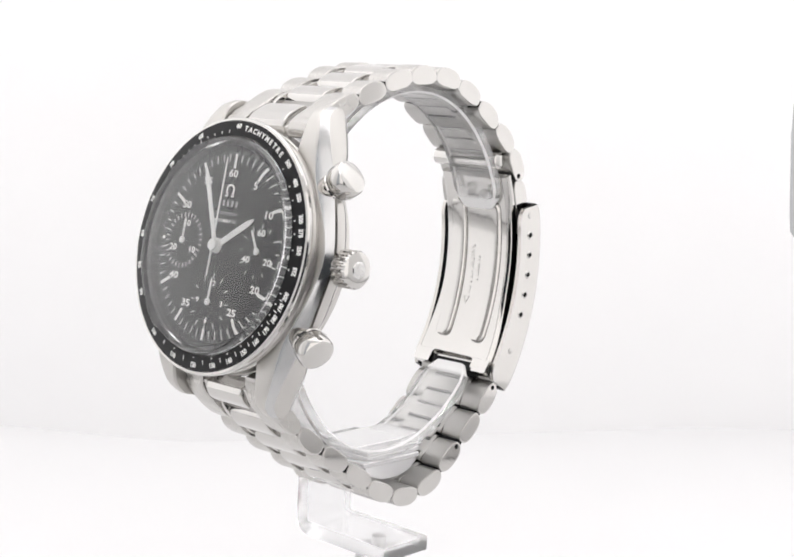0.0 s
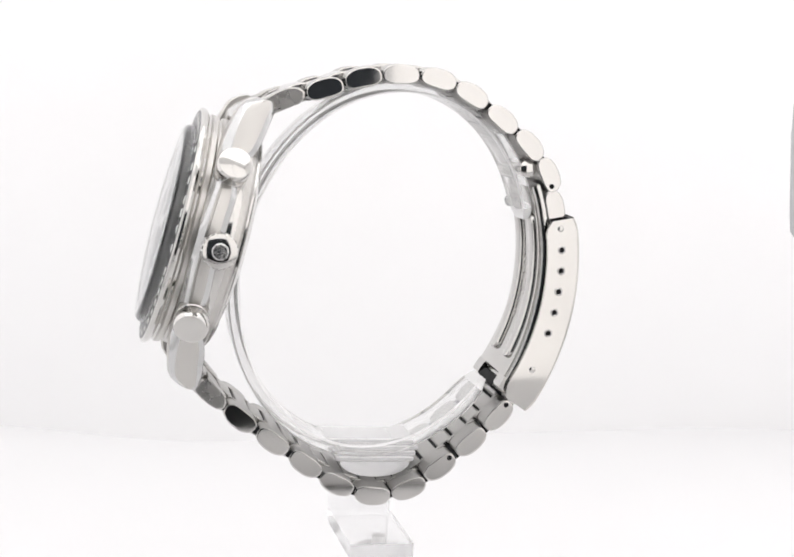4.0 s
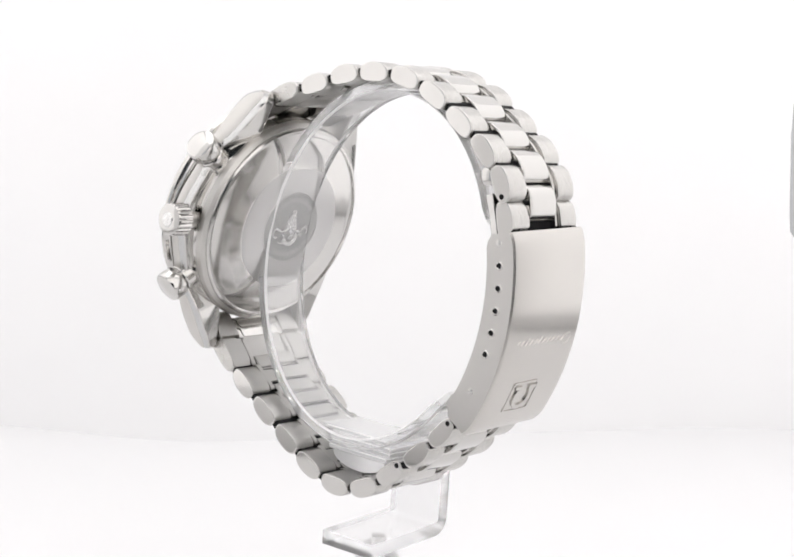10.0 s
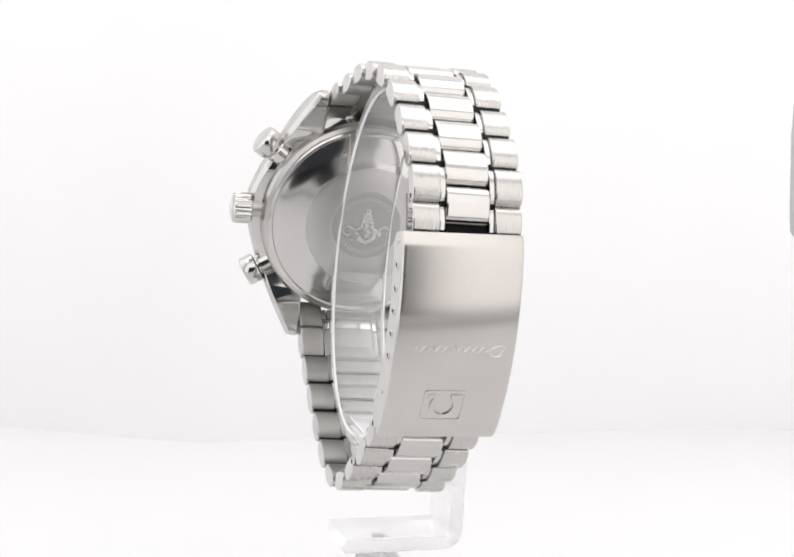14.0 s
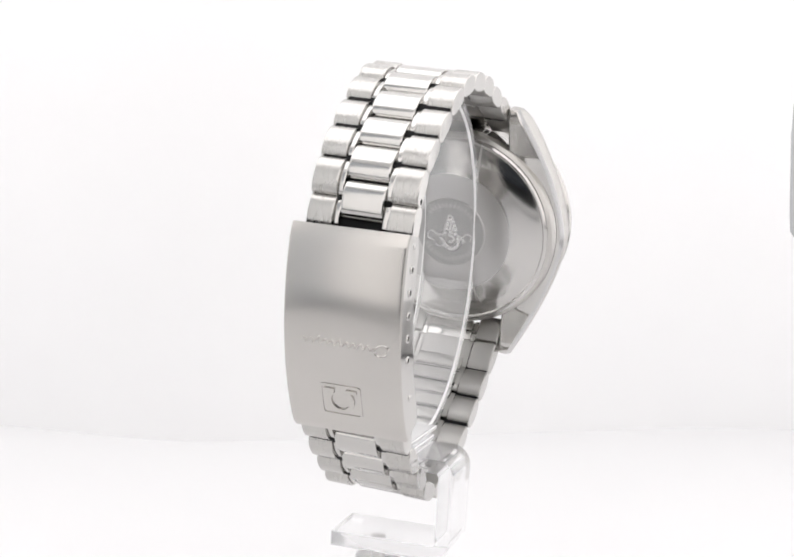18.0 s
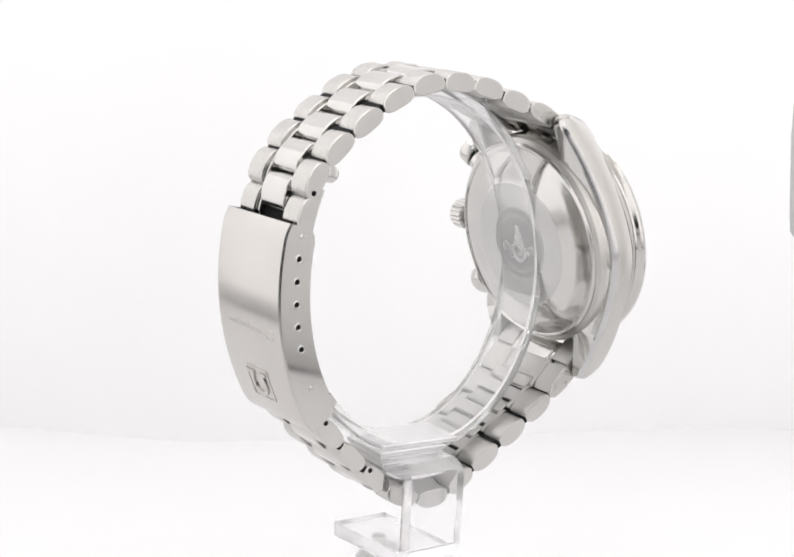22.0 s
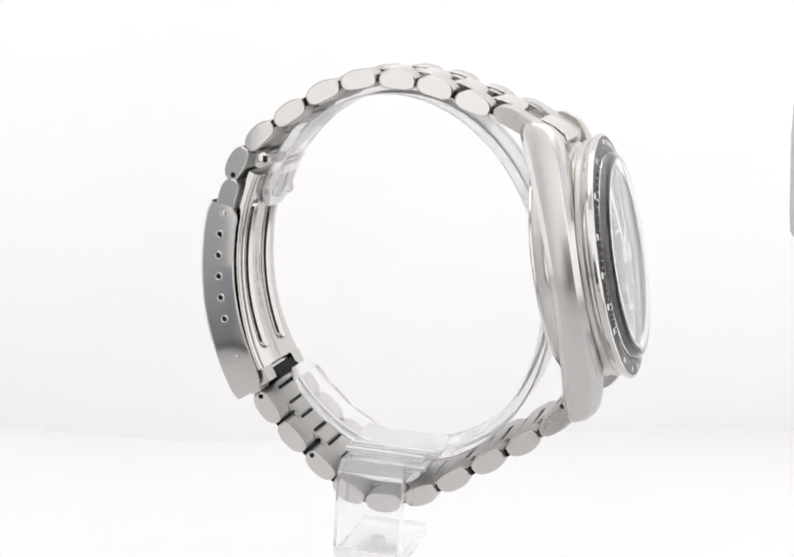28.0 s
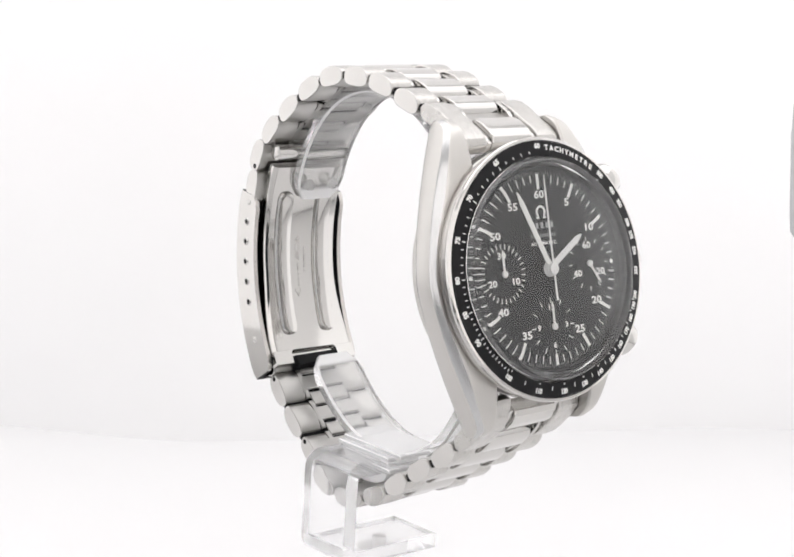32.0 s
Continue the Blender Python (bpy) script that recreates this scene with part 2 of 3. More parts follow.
BEZEL = DIAL @ Matrix.Translation((0, 0, -0.25))


def on_dial(x, y, z, deg=0):
    return DIAL @ Matrix.Translation((x, y, z)) @ Matrix.Rotation(radians(deg), 4, "Z")


# ---- case ----
def flank(side):
    """One side of the case with its two lugs, from tip to tip."""
    bm = bmesh.new()
    loops = []
    n = 40
    for i in range(n + 1):
        k = -1 + 2 * i / n
        u = 22.9 * math.copysign(1 - (1 - abs(k)) ** 1.35, k)
        q = abs(u) / 22.9
        out = (20.2 if side > 0 else 19.6) - (8.9 if side > 0 else 8.3) * q ** 1.55
        if side > 0:
            out += 0.6 * math.exp(-(((u - 2.0) / 6.0) ** 2))
        end = max(0.0, (q - 0.90) / 0.10)
        top = -1.5 - 1.2 * q ** 2 - 1.6 * q ** 6 - 1.6 * end ** 2.5
        low = -6.3 - 2.9 * q ** 1.7 + 0.9 * end ** 3
        if side > 0:
            low += 0.8 * math.exp(-((u / 13.0) ** 4)) + 1.4 * math.exp(-(((abs(u) - 11.6) / 2.4) ** 2))
        inn = 9.3
        bevel = (0.9 if side > 0 else 0.6) + 1.5 * math.exp(-(((abs(u) - 12.0) / 5.5) ** 2)) * min(1.0, (out - inn) / 6.0) * (1.0 if side > 0 else 0.4)
        fall = 0.55 + 0.3 * bevel
        cut = 0.75 * max(0.0, 1 - (abs(u) / 9.5) ** 6) if side > 0 else 0.0
        pts = [(inn, top - 0.3), (inn + 0.3, top), (max(inn + 0.5, out - bevel - 0.5), top), (max(inn + 0.6, out - bevel), top - 0.15), (out - 0.3, top - fall), (out - 0.05, top - fall - 0.25), (out - 0.03 - cut, top - fall - 0.3), (out - 0.02 - cut, top - fall - 0.62), (out, top - fall - 0.68),
               (out, (top + low) / 2), (out - 0.02, low + 1.2 - 0.5 * end), (out - 0.12, low + 0.95 - 0.4 * end), (out - 0.7 + 0.1 * end, low + 0.12), (out - 0.95 + 0.2 * end, low), (inn + 0.3, low), (inn, low + 0.3)]
        loops.append([(side * x, u, z) for x, z in pts])
    rings(bm, loops)
    # the slanting edges are polished
    bm.faces.ensure_lookup_table()
    m = len(loops[0])
    for i in range(n):
        for k in (3, 4, 11):
            bm.faces[i * m + k].material_index = 1
        for k in (12, 13):
            bm.faces[i * m + k].material_index = 2
    return bm


def build_case():
    bm = bmesh.new()
    lathe(bm, [(8, -8.4), (17.4, -8.4), (18.0, -8.0), (18.3, -7.2), (18.3, -2.6), (17.9, -2.3), (17.9, -1.9), (18.4, -1.6), (18.5, -0.9), (18.1, -0.5), (17.0, -0.45), (14, -0.45)], 96)
    body = part("case_body", bm, CASE_STEEL, watch, "brushed steel middle case", DIAL)
    bm = bmesh.new()
    lathe(bm, [(18.0, -4.6), (18.36, -4.7), (18.4, -6.3), (18.34, -6.9), (18.1, -7.6), (17.75, -8.1), (17.3, -8.45), (16.8, -8.5)], 112)
    part("case_underside", bm, POLISHED, watch, "polished rounded underside of the case", DIAL, 40)
    for side, nm in ((1, "crown"), (-1, "plain")):
        ob = part("case_flank", flank(side), CASE_STEEL, watch, "brushed flank with curved lugs and polished bevel", DIAL, 28)
        ob.data.materials.append(BEVEL)
        ob.data.materials.append(POLISHED)
    # bezel ring, insert and print
    bm = bmesh.new()
    lathe(bm, [(16.9, -0.3), (18.3, -0.3), (18.45, 0.05), (18.95, 0.45), (19.12, 0.8), (19.12, 1.15), (18.95, 1.38), (18.62, 1.46), (18.55, 1.36), (16.35, 1.66), (16.22, 1.60), (16.15, 0.2), (16.9, -0.3)], 128)
    ring = part("bezel", bm, POLISHED, watch, "polished steel bezel ring", BEZEL, 24)
    bm = bmesh.new()
    lathe(bm, [(18.56, 1.30), (18.50, 1.47), (16.34, 1.765), (16.28, 1.6)], 128)
    insert = part("bezel_insert", bm, INSERT_BLACK, ring, "matt black tachymeter insert", BEZEL)
    slope = math.degrees(math.atan2(0.27, 1.98))

    def on_bezel(deg, r, up=0.0):
        h = 1.47 + (18.5 - r) * 0.1364 + 0.012
        return BEZEL @ Matrix.Rotation(radians(-deg), 4, "Z") @ Matrix.Translation((0, r, h)) @ Matrix.Rotation(radians(-slope), 4, "X") @ Matrix.Rotation(radians(up), 4, "Z")
    for v in (500, 400, 350, 300, 275, 250, 225, 200, 190, 180, 170, 160, 150, 140, 130, 120, 110, 100, 90, 85, 80, 75, 70, 65, 60):
        a = 360.0 * 60 / v
        part("numeral", letters(str(v), 1.0, 0.03, 1.05 if v < 100 else 0.85, 0.05), PRINT, ring, "", on_bezel(a, 17.72, 180 if 95 < a < 265 else 0))
    for i, ch in enumerate("TACHYMETRE"):
        part("letter", letters(ch, 1.08, 0.03, 1.05, 0.035), PRINT, ring, "", on_bezel(5.8 + i * 3.35, 17.5))
    bm = bmesh.new()
    marks = [(v, v % 5 == 0) for v in range(61, 100)] + [(v, False) for v in range(105, 200, 10)]
    for v, long in marks:
        b2 = bmesh.new()
        box(b2, -0.06, 0.06, -0.42 if long or v > 100 else -0.2, 0.2, 0, 0.02)
        me = bpy.data.meshes.new("tick")
        b2.to_mesh(me)
        b2.free()
        me.transform(DIAL.inverted() @ on_bezel(21600.0 / v, 16.9 if v < 100 else 17.3))
        bm.from_mesh(me)
        bpy.data.meshes.remove(me)
    for v in (65, 70, 75, 80, 85, 90, 100, 110, 120, 130, 140, 150, 160, 170, 180, 190, 200, 225, 250, 275, 300, 350, 400, 500):
        b2 = bmesh.new()
        slab(b2, oval(0.12, 0.12, 2, 8), 0, 0.02)
        me = bpy.data.meshes.new("dot")
        b2.to_mesh(me)
        b2.free()
        me.transform(DIAL.inverted() @ on_bezel(21600.0 / v, 16.65))
        bm.from_mesh(me)
        bpy.data.meshes.remove(me)
    tagged(part("tachymeter_track", bm, PRINT, ring, "fine white speed graduations", DIAL), kind="stuff")


build_case()


def build_crystal():
    # domed clear cover, a closed shell
    outer = [(16.02, 0.8), (16.05, 1.9), (15.9, 2.45), (15.5, 2.8)]
    outer += [(15.5 * (1 - i / 12), 2.8 + 0.9 * (1 - (1 - i / 12) ** 2)) for i in range(1, 13)]
    inner = [(14.7 * (i / 12), 2.45 - 1.05 * (i / 12) ** 2) for i in range(0, 13)]
    line = outer[:-1] + [(0.004, 3.7)] + [(0.004, 2.45)] + inner[1:] + [(15.05, 0.8)]
    bm = bmesh.new()
    lathe(bm, line, 96, closed=True)
    ob = part("crystal", bm, CRYSTAL, watch, "domed clear crystal over the dial", DIAL, 40)
    ob.visible_shadow = False
    ob.data.materials.append(CRYSTAL_GLOW)
    for f in ob.data.polygons:
        if math.hypot(f.center.x, f.center.y) > 0.0150 and abs(f.normal.z) < 0.5:
            f.material_index = 1


build_crystal()


# ---- dial ----
def bar(w, l, z=0.03):
    bm = bmesh.new()
    box(bm, -w / 2, w / 2, -l / 2, l / 2, 0, z)
    return bm


def spoke(deg, r):
    return DIAL @ Matrix.Rotation(radians(-deg), 4, "Z") @ Matrix.Translation((0, r, 0.005))


def ticks(n, r, w, l, skip=0, at=(0, 0)):
    bm = bmesh.new()
    for i in range(n):
        if skip and i % skip == 0:
            continue
        a = 2 * math.pi * i / n
        c, s = math.cos(a), math.sin(a)
        pts = [(-w / 2, r), (w / 2, r), (w / 2, r + l), (-w / 2, r + l)]
        slab(bm, [(at[0] + x * c + y * s, at[1] - x * s + y * c) for x, y in pts], 0.004, 0.03)
    return bm


def hand(length, tail, w, hub, thick=0.12, stripe=False):
    bm = bmesh.new()
    pts = [(-w / 2, -tail), (w / 2, -tail), (w / 2, length * 0.86), (w * 0.12, length), (-w * 0.12, length), (-w / 2, length * 0.86)]
    slab(bm, pts, 0, thick)
    lathe(bm, [(0.01, -0.04), (hub, -0.04), (hub, thick + 0.1), (hub * 0.55, thick + 0.2), (0.01, thick + 0.2)], 20)
    return bm


def build_dial():
    bm = bmesh.new()
    lathe(bm, [(0.01, -0.3), (15.7, -0.3), (15.7, 0.0), (0.01, 0.0)], 96)
    dial = part("dial", bm, DIAL_BLACK, watch, "matt black chronograph dial", DIAL)
    bm = bmesh.new()
    lathe(bm, [(14.95, 0.0), (15.0, 0.72), (16.085, 0.76), (16.09, 1.4), (16.14, 1.4), (16.14, 0.0)], 96)
    part("dial_ring", bm, INSERT_BLACK, watch, "black sloping ring round the dial", DIAL)
    for m in range(0, 60, 5):
        if m in (15, 45):
            part("hour_marker", bar(0.55, 0.55), PRINT, dial, "", spoke(m * 6, 13.3))
        elif m == 30:
            part("hour_marker", bar(0.5, 1.6), PRINT, dial, "", spoke(180, 13.1))
        else:
            part("hour_marker", bar(0.5, 2.2), PRINT, dial, "", spoke(m * 6, 12.65))
    tagged(part("minute_track", ticks(60, 12.5, 0.14, 1.15, 5), PRINT, dial, "white minute graduations", DIAL), kind="stuff")
    tagged(part("fifth_track", ticks(240, 13.75, 0.05, 0.25, 4), GREY_PRINT, dial, "fine fifth-second graduations", DIAL), kind="stuff")
    for m, r in ((60, 10.75), (5, 10.75), (10, 10.75), (20, 10.85), (25, 10.7), (35, 10.5), (40, 10.7), (50, 10.7), (55, 10.7)):
        a = radians(m * 6)
        part("numeral", letters(str(m), 1.5, 0.03, 1.35), PRINT, dial, "", on_dial(r * math.sin(a), r * math.cos(a), 0.02))
    # maker's mark and lines under twelve o'clock
    horseshoe = [(0.95 * math.sin(radians(a)), 0.95 * math.cos(radians(a))) for a in range(-140, 141, 14)]
    inner = [(0.62 * math.sin(radians(a)), 0.62 * math.cos(radians(a))) for a in range(-140, 141, 14)]
    bm = bmesh.new()
    slab(bm, horseshoe + inner[::-1], 0, 0.05)
    box(bm, -0.98, -0.36, -0.95, -0.70, 0, 0.05)
    box(bm, 0.36, 0.98, -0.95, -0.70, 0, 0.05)
    part("emblem", bm, PRINT, dial, "white open-ring emblem", on_dial(0, 8.3, 0.005))
    for y, count, pitch, w, h in ((6.35, 5, 0.98, 0.5, 0.85), (4.9, 11, 0.46, 0.22, 0.5)):
        bm = bmesh.new()
        for i in range(count):
            x = (i - (count - 1) / 2) * pitch
            box(bm, x - w / 2, x + w / 2, -h / 2, h / 2, 0, 0.02)
        part("printed_line", bm, GREY_PRINT, dial, "row of small pale bars", on_dial(0, y, 0.004))
    for i, ch in enumerate("AUTOMATIC"):
        part("letter", letters(ch, 0.68, 0.03, 1.15), PRINT, dial, "", on_dial((i - 4) * 0.56, 3.75, 0.02))
    # three counters
    sub = {"three": (8.5, 0.05), "nine": (-8.5, 0.05), "six": (0.0, -8.3)}
    tagged(part("counter_track", ticks(30, 3.5, 0.13, 0.75, 0, sub["nine"]), PRINT, dial, "minute counter graduations", DIAL), kind="stuff")
    tagged(part("counter_track", ticks(12, 3.3, 0.13, 0.7, 0, sub["three"]), PRINT, dial, "small seconds graduations", DIAL), kind="stuff")
    tagged(part("counter_track", ticks(12, 3.4, 0.13, 0.85, 0, sub["six"]), PRINT, dial, "hour counter graduations", DIAL), kind="stuff")
    for key, marks, r, size in (("nine", (("30", 0), ("10", 120), ("20", 240)), 2.55, 1.45), ("three", (("60", 0), ("20", 120), ("40", 240)), 2.7, 1.5), ("six", (("12", 0), ("3", 90), ("6", 180), ("9", 270)), 2.75, 1.2)):
        x, y = sub[key]
        for word, deg in marks:
            a = radians(deg)
            part("numeral", letters(word, size * 0.92, 0.03, 1.25), PRINT, dial, "", on_dial(x + r * math.sin(a), y + r * math.cos(a), 0.02))
    # hands
    part("counter_hand", hand(3.4, 0.3, 0.32, 0.5), WHITE_HAND, watch, "white minute counter hand", on_dial(*sub["nine"], 0.3))
    part("counter_hand", hand(3.6, 0.3, 0.32, 0.5), WHITE_HAND, watch, "white hour counter hand", on_dial(*sub["six"], 0.3))
    small = part("small_seconds_hand", hand(3.5, 0.3, 0.32, 0.5), WHITE_HAND, watch, "running white small seconds hand", on_dial(*sub["three"], 0.3))
    part("hour_hand", hand(8.3, 1.0, 0.95, 1.15), WHITE_HAND, watch, "white baton hour hand", on_dial(0, 0, 0.6, -57.5))
    part("minute_hand", hand(12.4, 1.0, 0.85, 1.0), WHITE_HAND, watch, "white baton minute hand", on_dial(0, 0, 0.95, 24.5))
    part("chronograph_hand", hand(13.0, 4.6, 0.26, 0.85), WHITE_HAND, watch, "thin white sweep seconds hand", on_dial(0, 0, 1.45, 0.5))
    return small, sub["three"]


small_seconds, small_spot = build_dial()


# ---- crown and pushers ----
def build_pushers():
    for deg in (33.5, -33.0):
        m = DIAL @ Matrix.Rotation(radians(deg), 4, "Z") @ Matrix.Translation((0, 0, -4.3)) @ Matrix.Rotation(radians(90), 4, "Y")
        bm = bmesh.new()
        lathe(bm, [(0.01, 16.5), (1.75, 16.5), (1.75, 20.6), (2.1, 20.65), (2.5, 20.8), (2.64, 21.1), (2.66, 22.9), (2.5, 23.25), (2.1, 23.42), (0.01, 23.5)], 40)
        push = part("pusher", bm, POLISHED, watch, "polished round chronograph pusher", m, 28)
        bm = bmesh.new()
        lathe(bm, [(1.65, 15.5), (2.35, 15.5), (2.35, 20.1), (2.2, 20.3), (1.65, 20.3)], 32, closed=True)
        part("collar", bm, MIRROR, push, "", m)
    m = DIAL @ Matrix.Translation((0.7, 0, -5.1)) @ Matrix.Rotation(radians(90), 4, "Y")
    bm = bmesh.new()
    teeth = 20
    loops = []
    for h, r in ((19.4, 2.3), (19.6, 2.75), (22.2, 2.75), (22.5, 2.55), (22.75, 1.9), (22.8, 1.2)):
        loop = []
        for i in range(teeth * 4):
            a = 2 * math.pi * i / (teeth * 4)
            cut = 0.17 if i % 4 in (0, 1) and 19.5 < h < 22.4 else 0.0
            loop.append(((r - cut) * math.cos(a), (r - cut) * math.sin(a), h))
        loops.append(loop)
    rings(bm, loops)
    crown = part("crown", bm, POLISHED, watch, "fluted winding crown", m, 25)
    bm = bmesh.new()
    lathe(bm, [(0.01, 23.0), (1.1, 22.95), (1.3, 22.75), (0.01, 22.7)], 32)
    part("crown_emblem", bm, RELIEF, crown, "", m)
    bm = bmesh.new()
    lathe(bm, [(0.01, 17), (1.5, 17), (1.5, 19.5), (0.01, 19.5)], 24)
    part("crown_tube", bm, CASE_STEEL, crown, "", m)


build_pushers()


# ---- case back ----
def build_back():
    bm = bmesh.new()
    lathe(bm, [(17.0, -8.0), (17.3, -8.3), (17.3, -8.75), (17.0, -9.0), (16.75, -9.05), (16.5, -8.85), (16.2, -8.95), (15.4, -9.3), (13.4, -9.8), (11.3, -10.12), (11.0, -10.2), (7.0, -10.32), (0.01, -10.36)], 112)
    back = part("case_back", bm, BACK_STEEL, watch, "polished domed screw-down case back", DIAL, 20)
    bm = bmesh.new()
    lathe(bm, [(6.1, -10.35), (6.2, -10.41), (10.7, -10.27), (10.95, -10.2)], 96)
    part("back_disc", bm, DISC_STEEL, back, "finely turned flat of the case back", DIAL)
    bm = bmesh.new()
    lathe(bm, [(0.01, -10.44), (6.2, -10.44), (6.3, -10.34)], 64)
    medal = part("medallion", bm, MEDAL, back, "grey stamped medallion with a worn raised figure", DIAL)
    bm = bmesh.new()
    lathe(bm, [(6.15, -10.42), (6.25, -10.52), (6.4, -10.52), (6.5, -10.36)], 72)
    part("medallion_rim", bm, DISC_STEEL, medal, "", DIAL)

    # a raised figure of plain strokes: two slanting bars, a belly, scrolls at both sides
    def stroke(bm, pts, w, h):
        loops = []
        for k, (x, y) in enumerate(pts):
            x0, y0 = pts[max(0, k - 1)]
            x1, y1 = pts[min(len(pts) - 1, k + 1)]
            d = math.hypot(x1 - x0, y1 - y0)
            nx, ny = (y1 - y0) / d * w / 2, -(x1 - x0) / d * w / 2
            loops.append([(x + nx, y + ny, -10.42), (x + nx * 0.55, y + ny * 0.55, -10.42 - h), (x - nx * 0.55, y - ny * 0.55, -10.42 - h), (x - nx, y - ny, -10.42)])
        rings(bm, loops)

    def arc(cx, cy, r, a0, a1, n=9):
        return [(cx + r * math.cos(radians(a0 + (a1 - a0) * i / n)), cy + r * math.sin(radians(a0 + (a1 - a0) * i / n))) for i in range(n + 1)]
    bm = bmesh.new()
    stroke(bm, [(-0.15, 2.5), (-0.55, 1.4), (-1.0, 0.3), (-1.15, -0.6)], 1.0, 0.16)
    stroke(bm, [(0.15, 2.5), (0.5, 1.4), (0.8, 0.4), (1.0, -0.4)], 1.0, 0.18)
    stroke(bm, [(-0.1, 1.6), (0.0, 0.4), (-0.15, -0.8)], 0.9, 0.13)
    stroke(bm, arc(0, 2.75, 0.4, 0, 340), 0.45, 0.26)
    stroke(bm, arc(-0.2, -1.6, 1.5, 150, 345), 1.0, 0.18)
    stroke(bm, arc(-0.1, -1.3, 0.6, 60, 300), 0.7, 0.15)
    stroke(bm, [(-1.2, -0.6), (-2.1, -0.9), (-2.7, -1.7)], 0.6, 0.2)
    stroke(bm, [(1.1, -0.5), (2.0, -0.7), (2.8, -0.4), (3.5, -0.1)], 0.6, 0.22)
    stroke(bm, arc(-3.3, -0.8, 0.75, -60, 230), 0.45, 0.2)
    stroke(bm, arc(3.3, -1.0, 0.8, -120, 160), 0.45, 0.2)
    stroke(bm, arc(1.9, -2.1, 0.8, 90, 330), 0.45, 0.2)
    tagged(part("relief", bm, RELIEF, medal, "worn raised figure of plain strokes", DIAL), kind="stuff")
    bm = bmesh.new()
    for a0, count in ((90, 13), (-90, 15)):
        for k in range(count):
            a = radians(a0 + (k - (count - 1) / 2) * 8.2)
            pts = [(5.0 * math.cos(a) + px * math.sin(a) + py * math.cos(a), 5.0 * math.sin(a) - px * math.cos(a) + py * math.sin(a)) for px, py in rounded(0.36, 0.75, 0.1)]
            slab(bm, pts, -10.49, -10.42)
    tagged(part("stamped_line", bm, DISC_STEEL, medal, "", DIAL), kind="stuff")


build_back()


# ---- bracelet ----
# centres of the outer links (y, z), from the upper lugs round to the lower lugs, with the clasp between
UPPER = [(15.4, 29.75), (9.5, 31.45), (3.5, 33.4), (-2.4, 34.2), (-8.5, 33.8), (-14.1, 31.6), (-19.4, 28.0), (-24.2, 24.1), (-27.8, 19.5), (-29.1, 14.2)]
LOWER = [(-25.2, -15.4), (-21.6, -19.9), (-17.2, -24.3), (-12.2, -28.4), (-7.2, -31.9), (-1.2, -32.9), (4.7, -31.0), (9.9, -27.7), (15.3, -24.0), (20.6, -20.3), (25.2, -16.5)]


def skew(y, z):
    """How far the bracelet swings sideways at this place."""
    if z > 0:
        return -2.05 + 2.3 * min(1.0, max(0.0, (16 - y) / 46))
    return -2.05 + 1.4 * min(1.0, max(0.0, (26 - y) / 46))


def link_pose(path, k):
    """The pose on the path at step k (a fraction between two links is fine)."""
    i = max(0, min(len(path) - 2, int(math.floor(k))))
    f = k - i
    p = [path[max(0, min(len(path) - 1, j))] for j in (i - 1, i, i + 1, i + 2)]

    def spline(c):
        a, b, d, e = (q[c] for q in p)
        return b + 0.5 * f * (d - a + f * (2 * a - 5 * b + 4 * d - e + f * (3 * (b - d) + e - a)))

    def slope(c):
        a, b, d, e = (q[c] for q in p)
        return 0.5 * (d - a) + f * (2 * a - 5 * b + 4 * d - e) + 1.5 * f * f * (3 * (b - d) + e - a)
    y, z = spline(0), spline(1)
    ty, tz = -slope(0), -slope(1)
    n = math.hypot(ty, tz)
    ty, tz = ty / n, tz / n
    return SHIFT @ Matrix(((1, 0, 0, skew(y, z)), (0, ty, -tz, y), (0, tz, ty, z), (0, 0, 0, 1))), y, z


def half_width(y, z):
    return 8.35 + 0.75 * min(1.0, max(0.0, (y + 28) / 44))


def link_outline(a, b, flat=7.0, short=1.0, deep=0.8):
    """Domed outside, flatter inside."""
    top = [p for p in oval(a, b, 2.25, 24) if p[1] >= -1e-6]
    low = [p for p in oval(a * short, b * deep, flat, 24) if p[1] < -1e-6]
    return top + low


LINK_MESH = {}


def link_mesh(kind, wide):
    key = (kind, round(wide, 1))
    if key not in LINK_MESH:
        bm = bmesh.new()
        if kind == "outer":
            prism(bm, link_outline(2.95, 1.75, 2.9), -wide / 2, wide / 2, 0.17)
        elif kind == "narrow":
            prism(bm, link_outline(2.9, 1.45), -wide / 2, wide / 2, 0.12)
        else:
            prism(bm, link_outline(2.88, 1.62, 9.0, 0.45, 0.84), -wide / 2, wide / 2, 0.2)
        LINK_MESH[key] = data_of(kind + "_link", bm, {"outer": SATIN, "narrow": POLISHED, "centre": POLISHED}[kind], 30)
        polish_ends(LINK_MESH[key], MIRROR if kind == "outer" else POLISHED)
        # faces turned to the inside of the bracelet take a darker, rougher steel
        LINK_MESH[key].materials.append(INSIDE)
        for f in LINK_MESH[key].polygons:
            if f.normal.z < -0.3:
                f.material_index = 2
    return LINK_MESH[key]


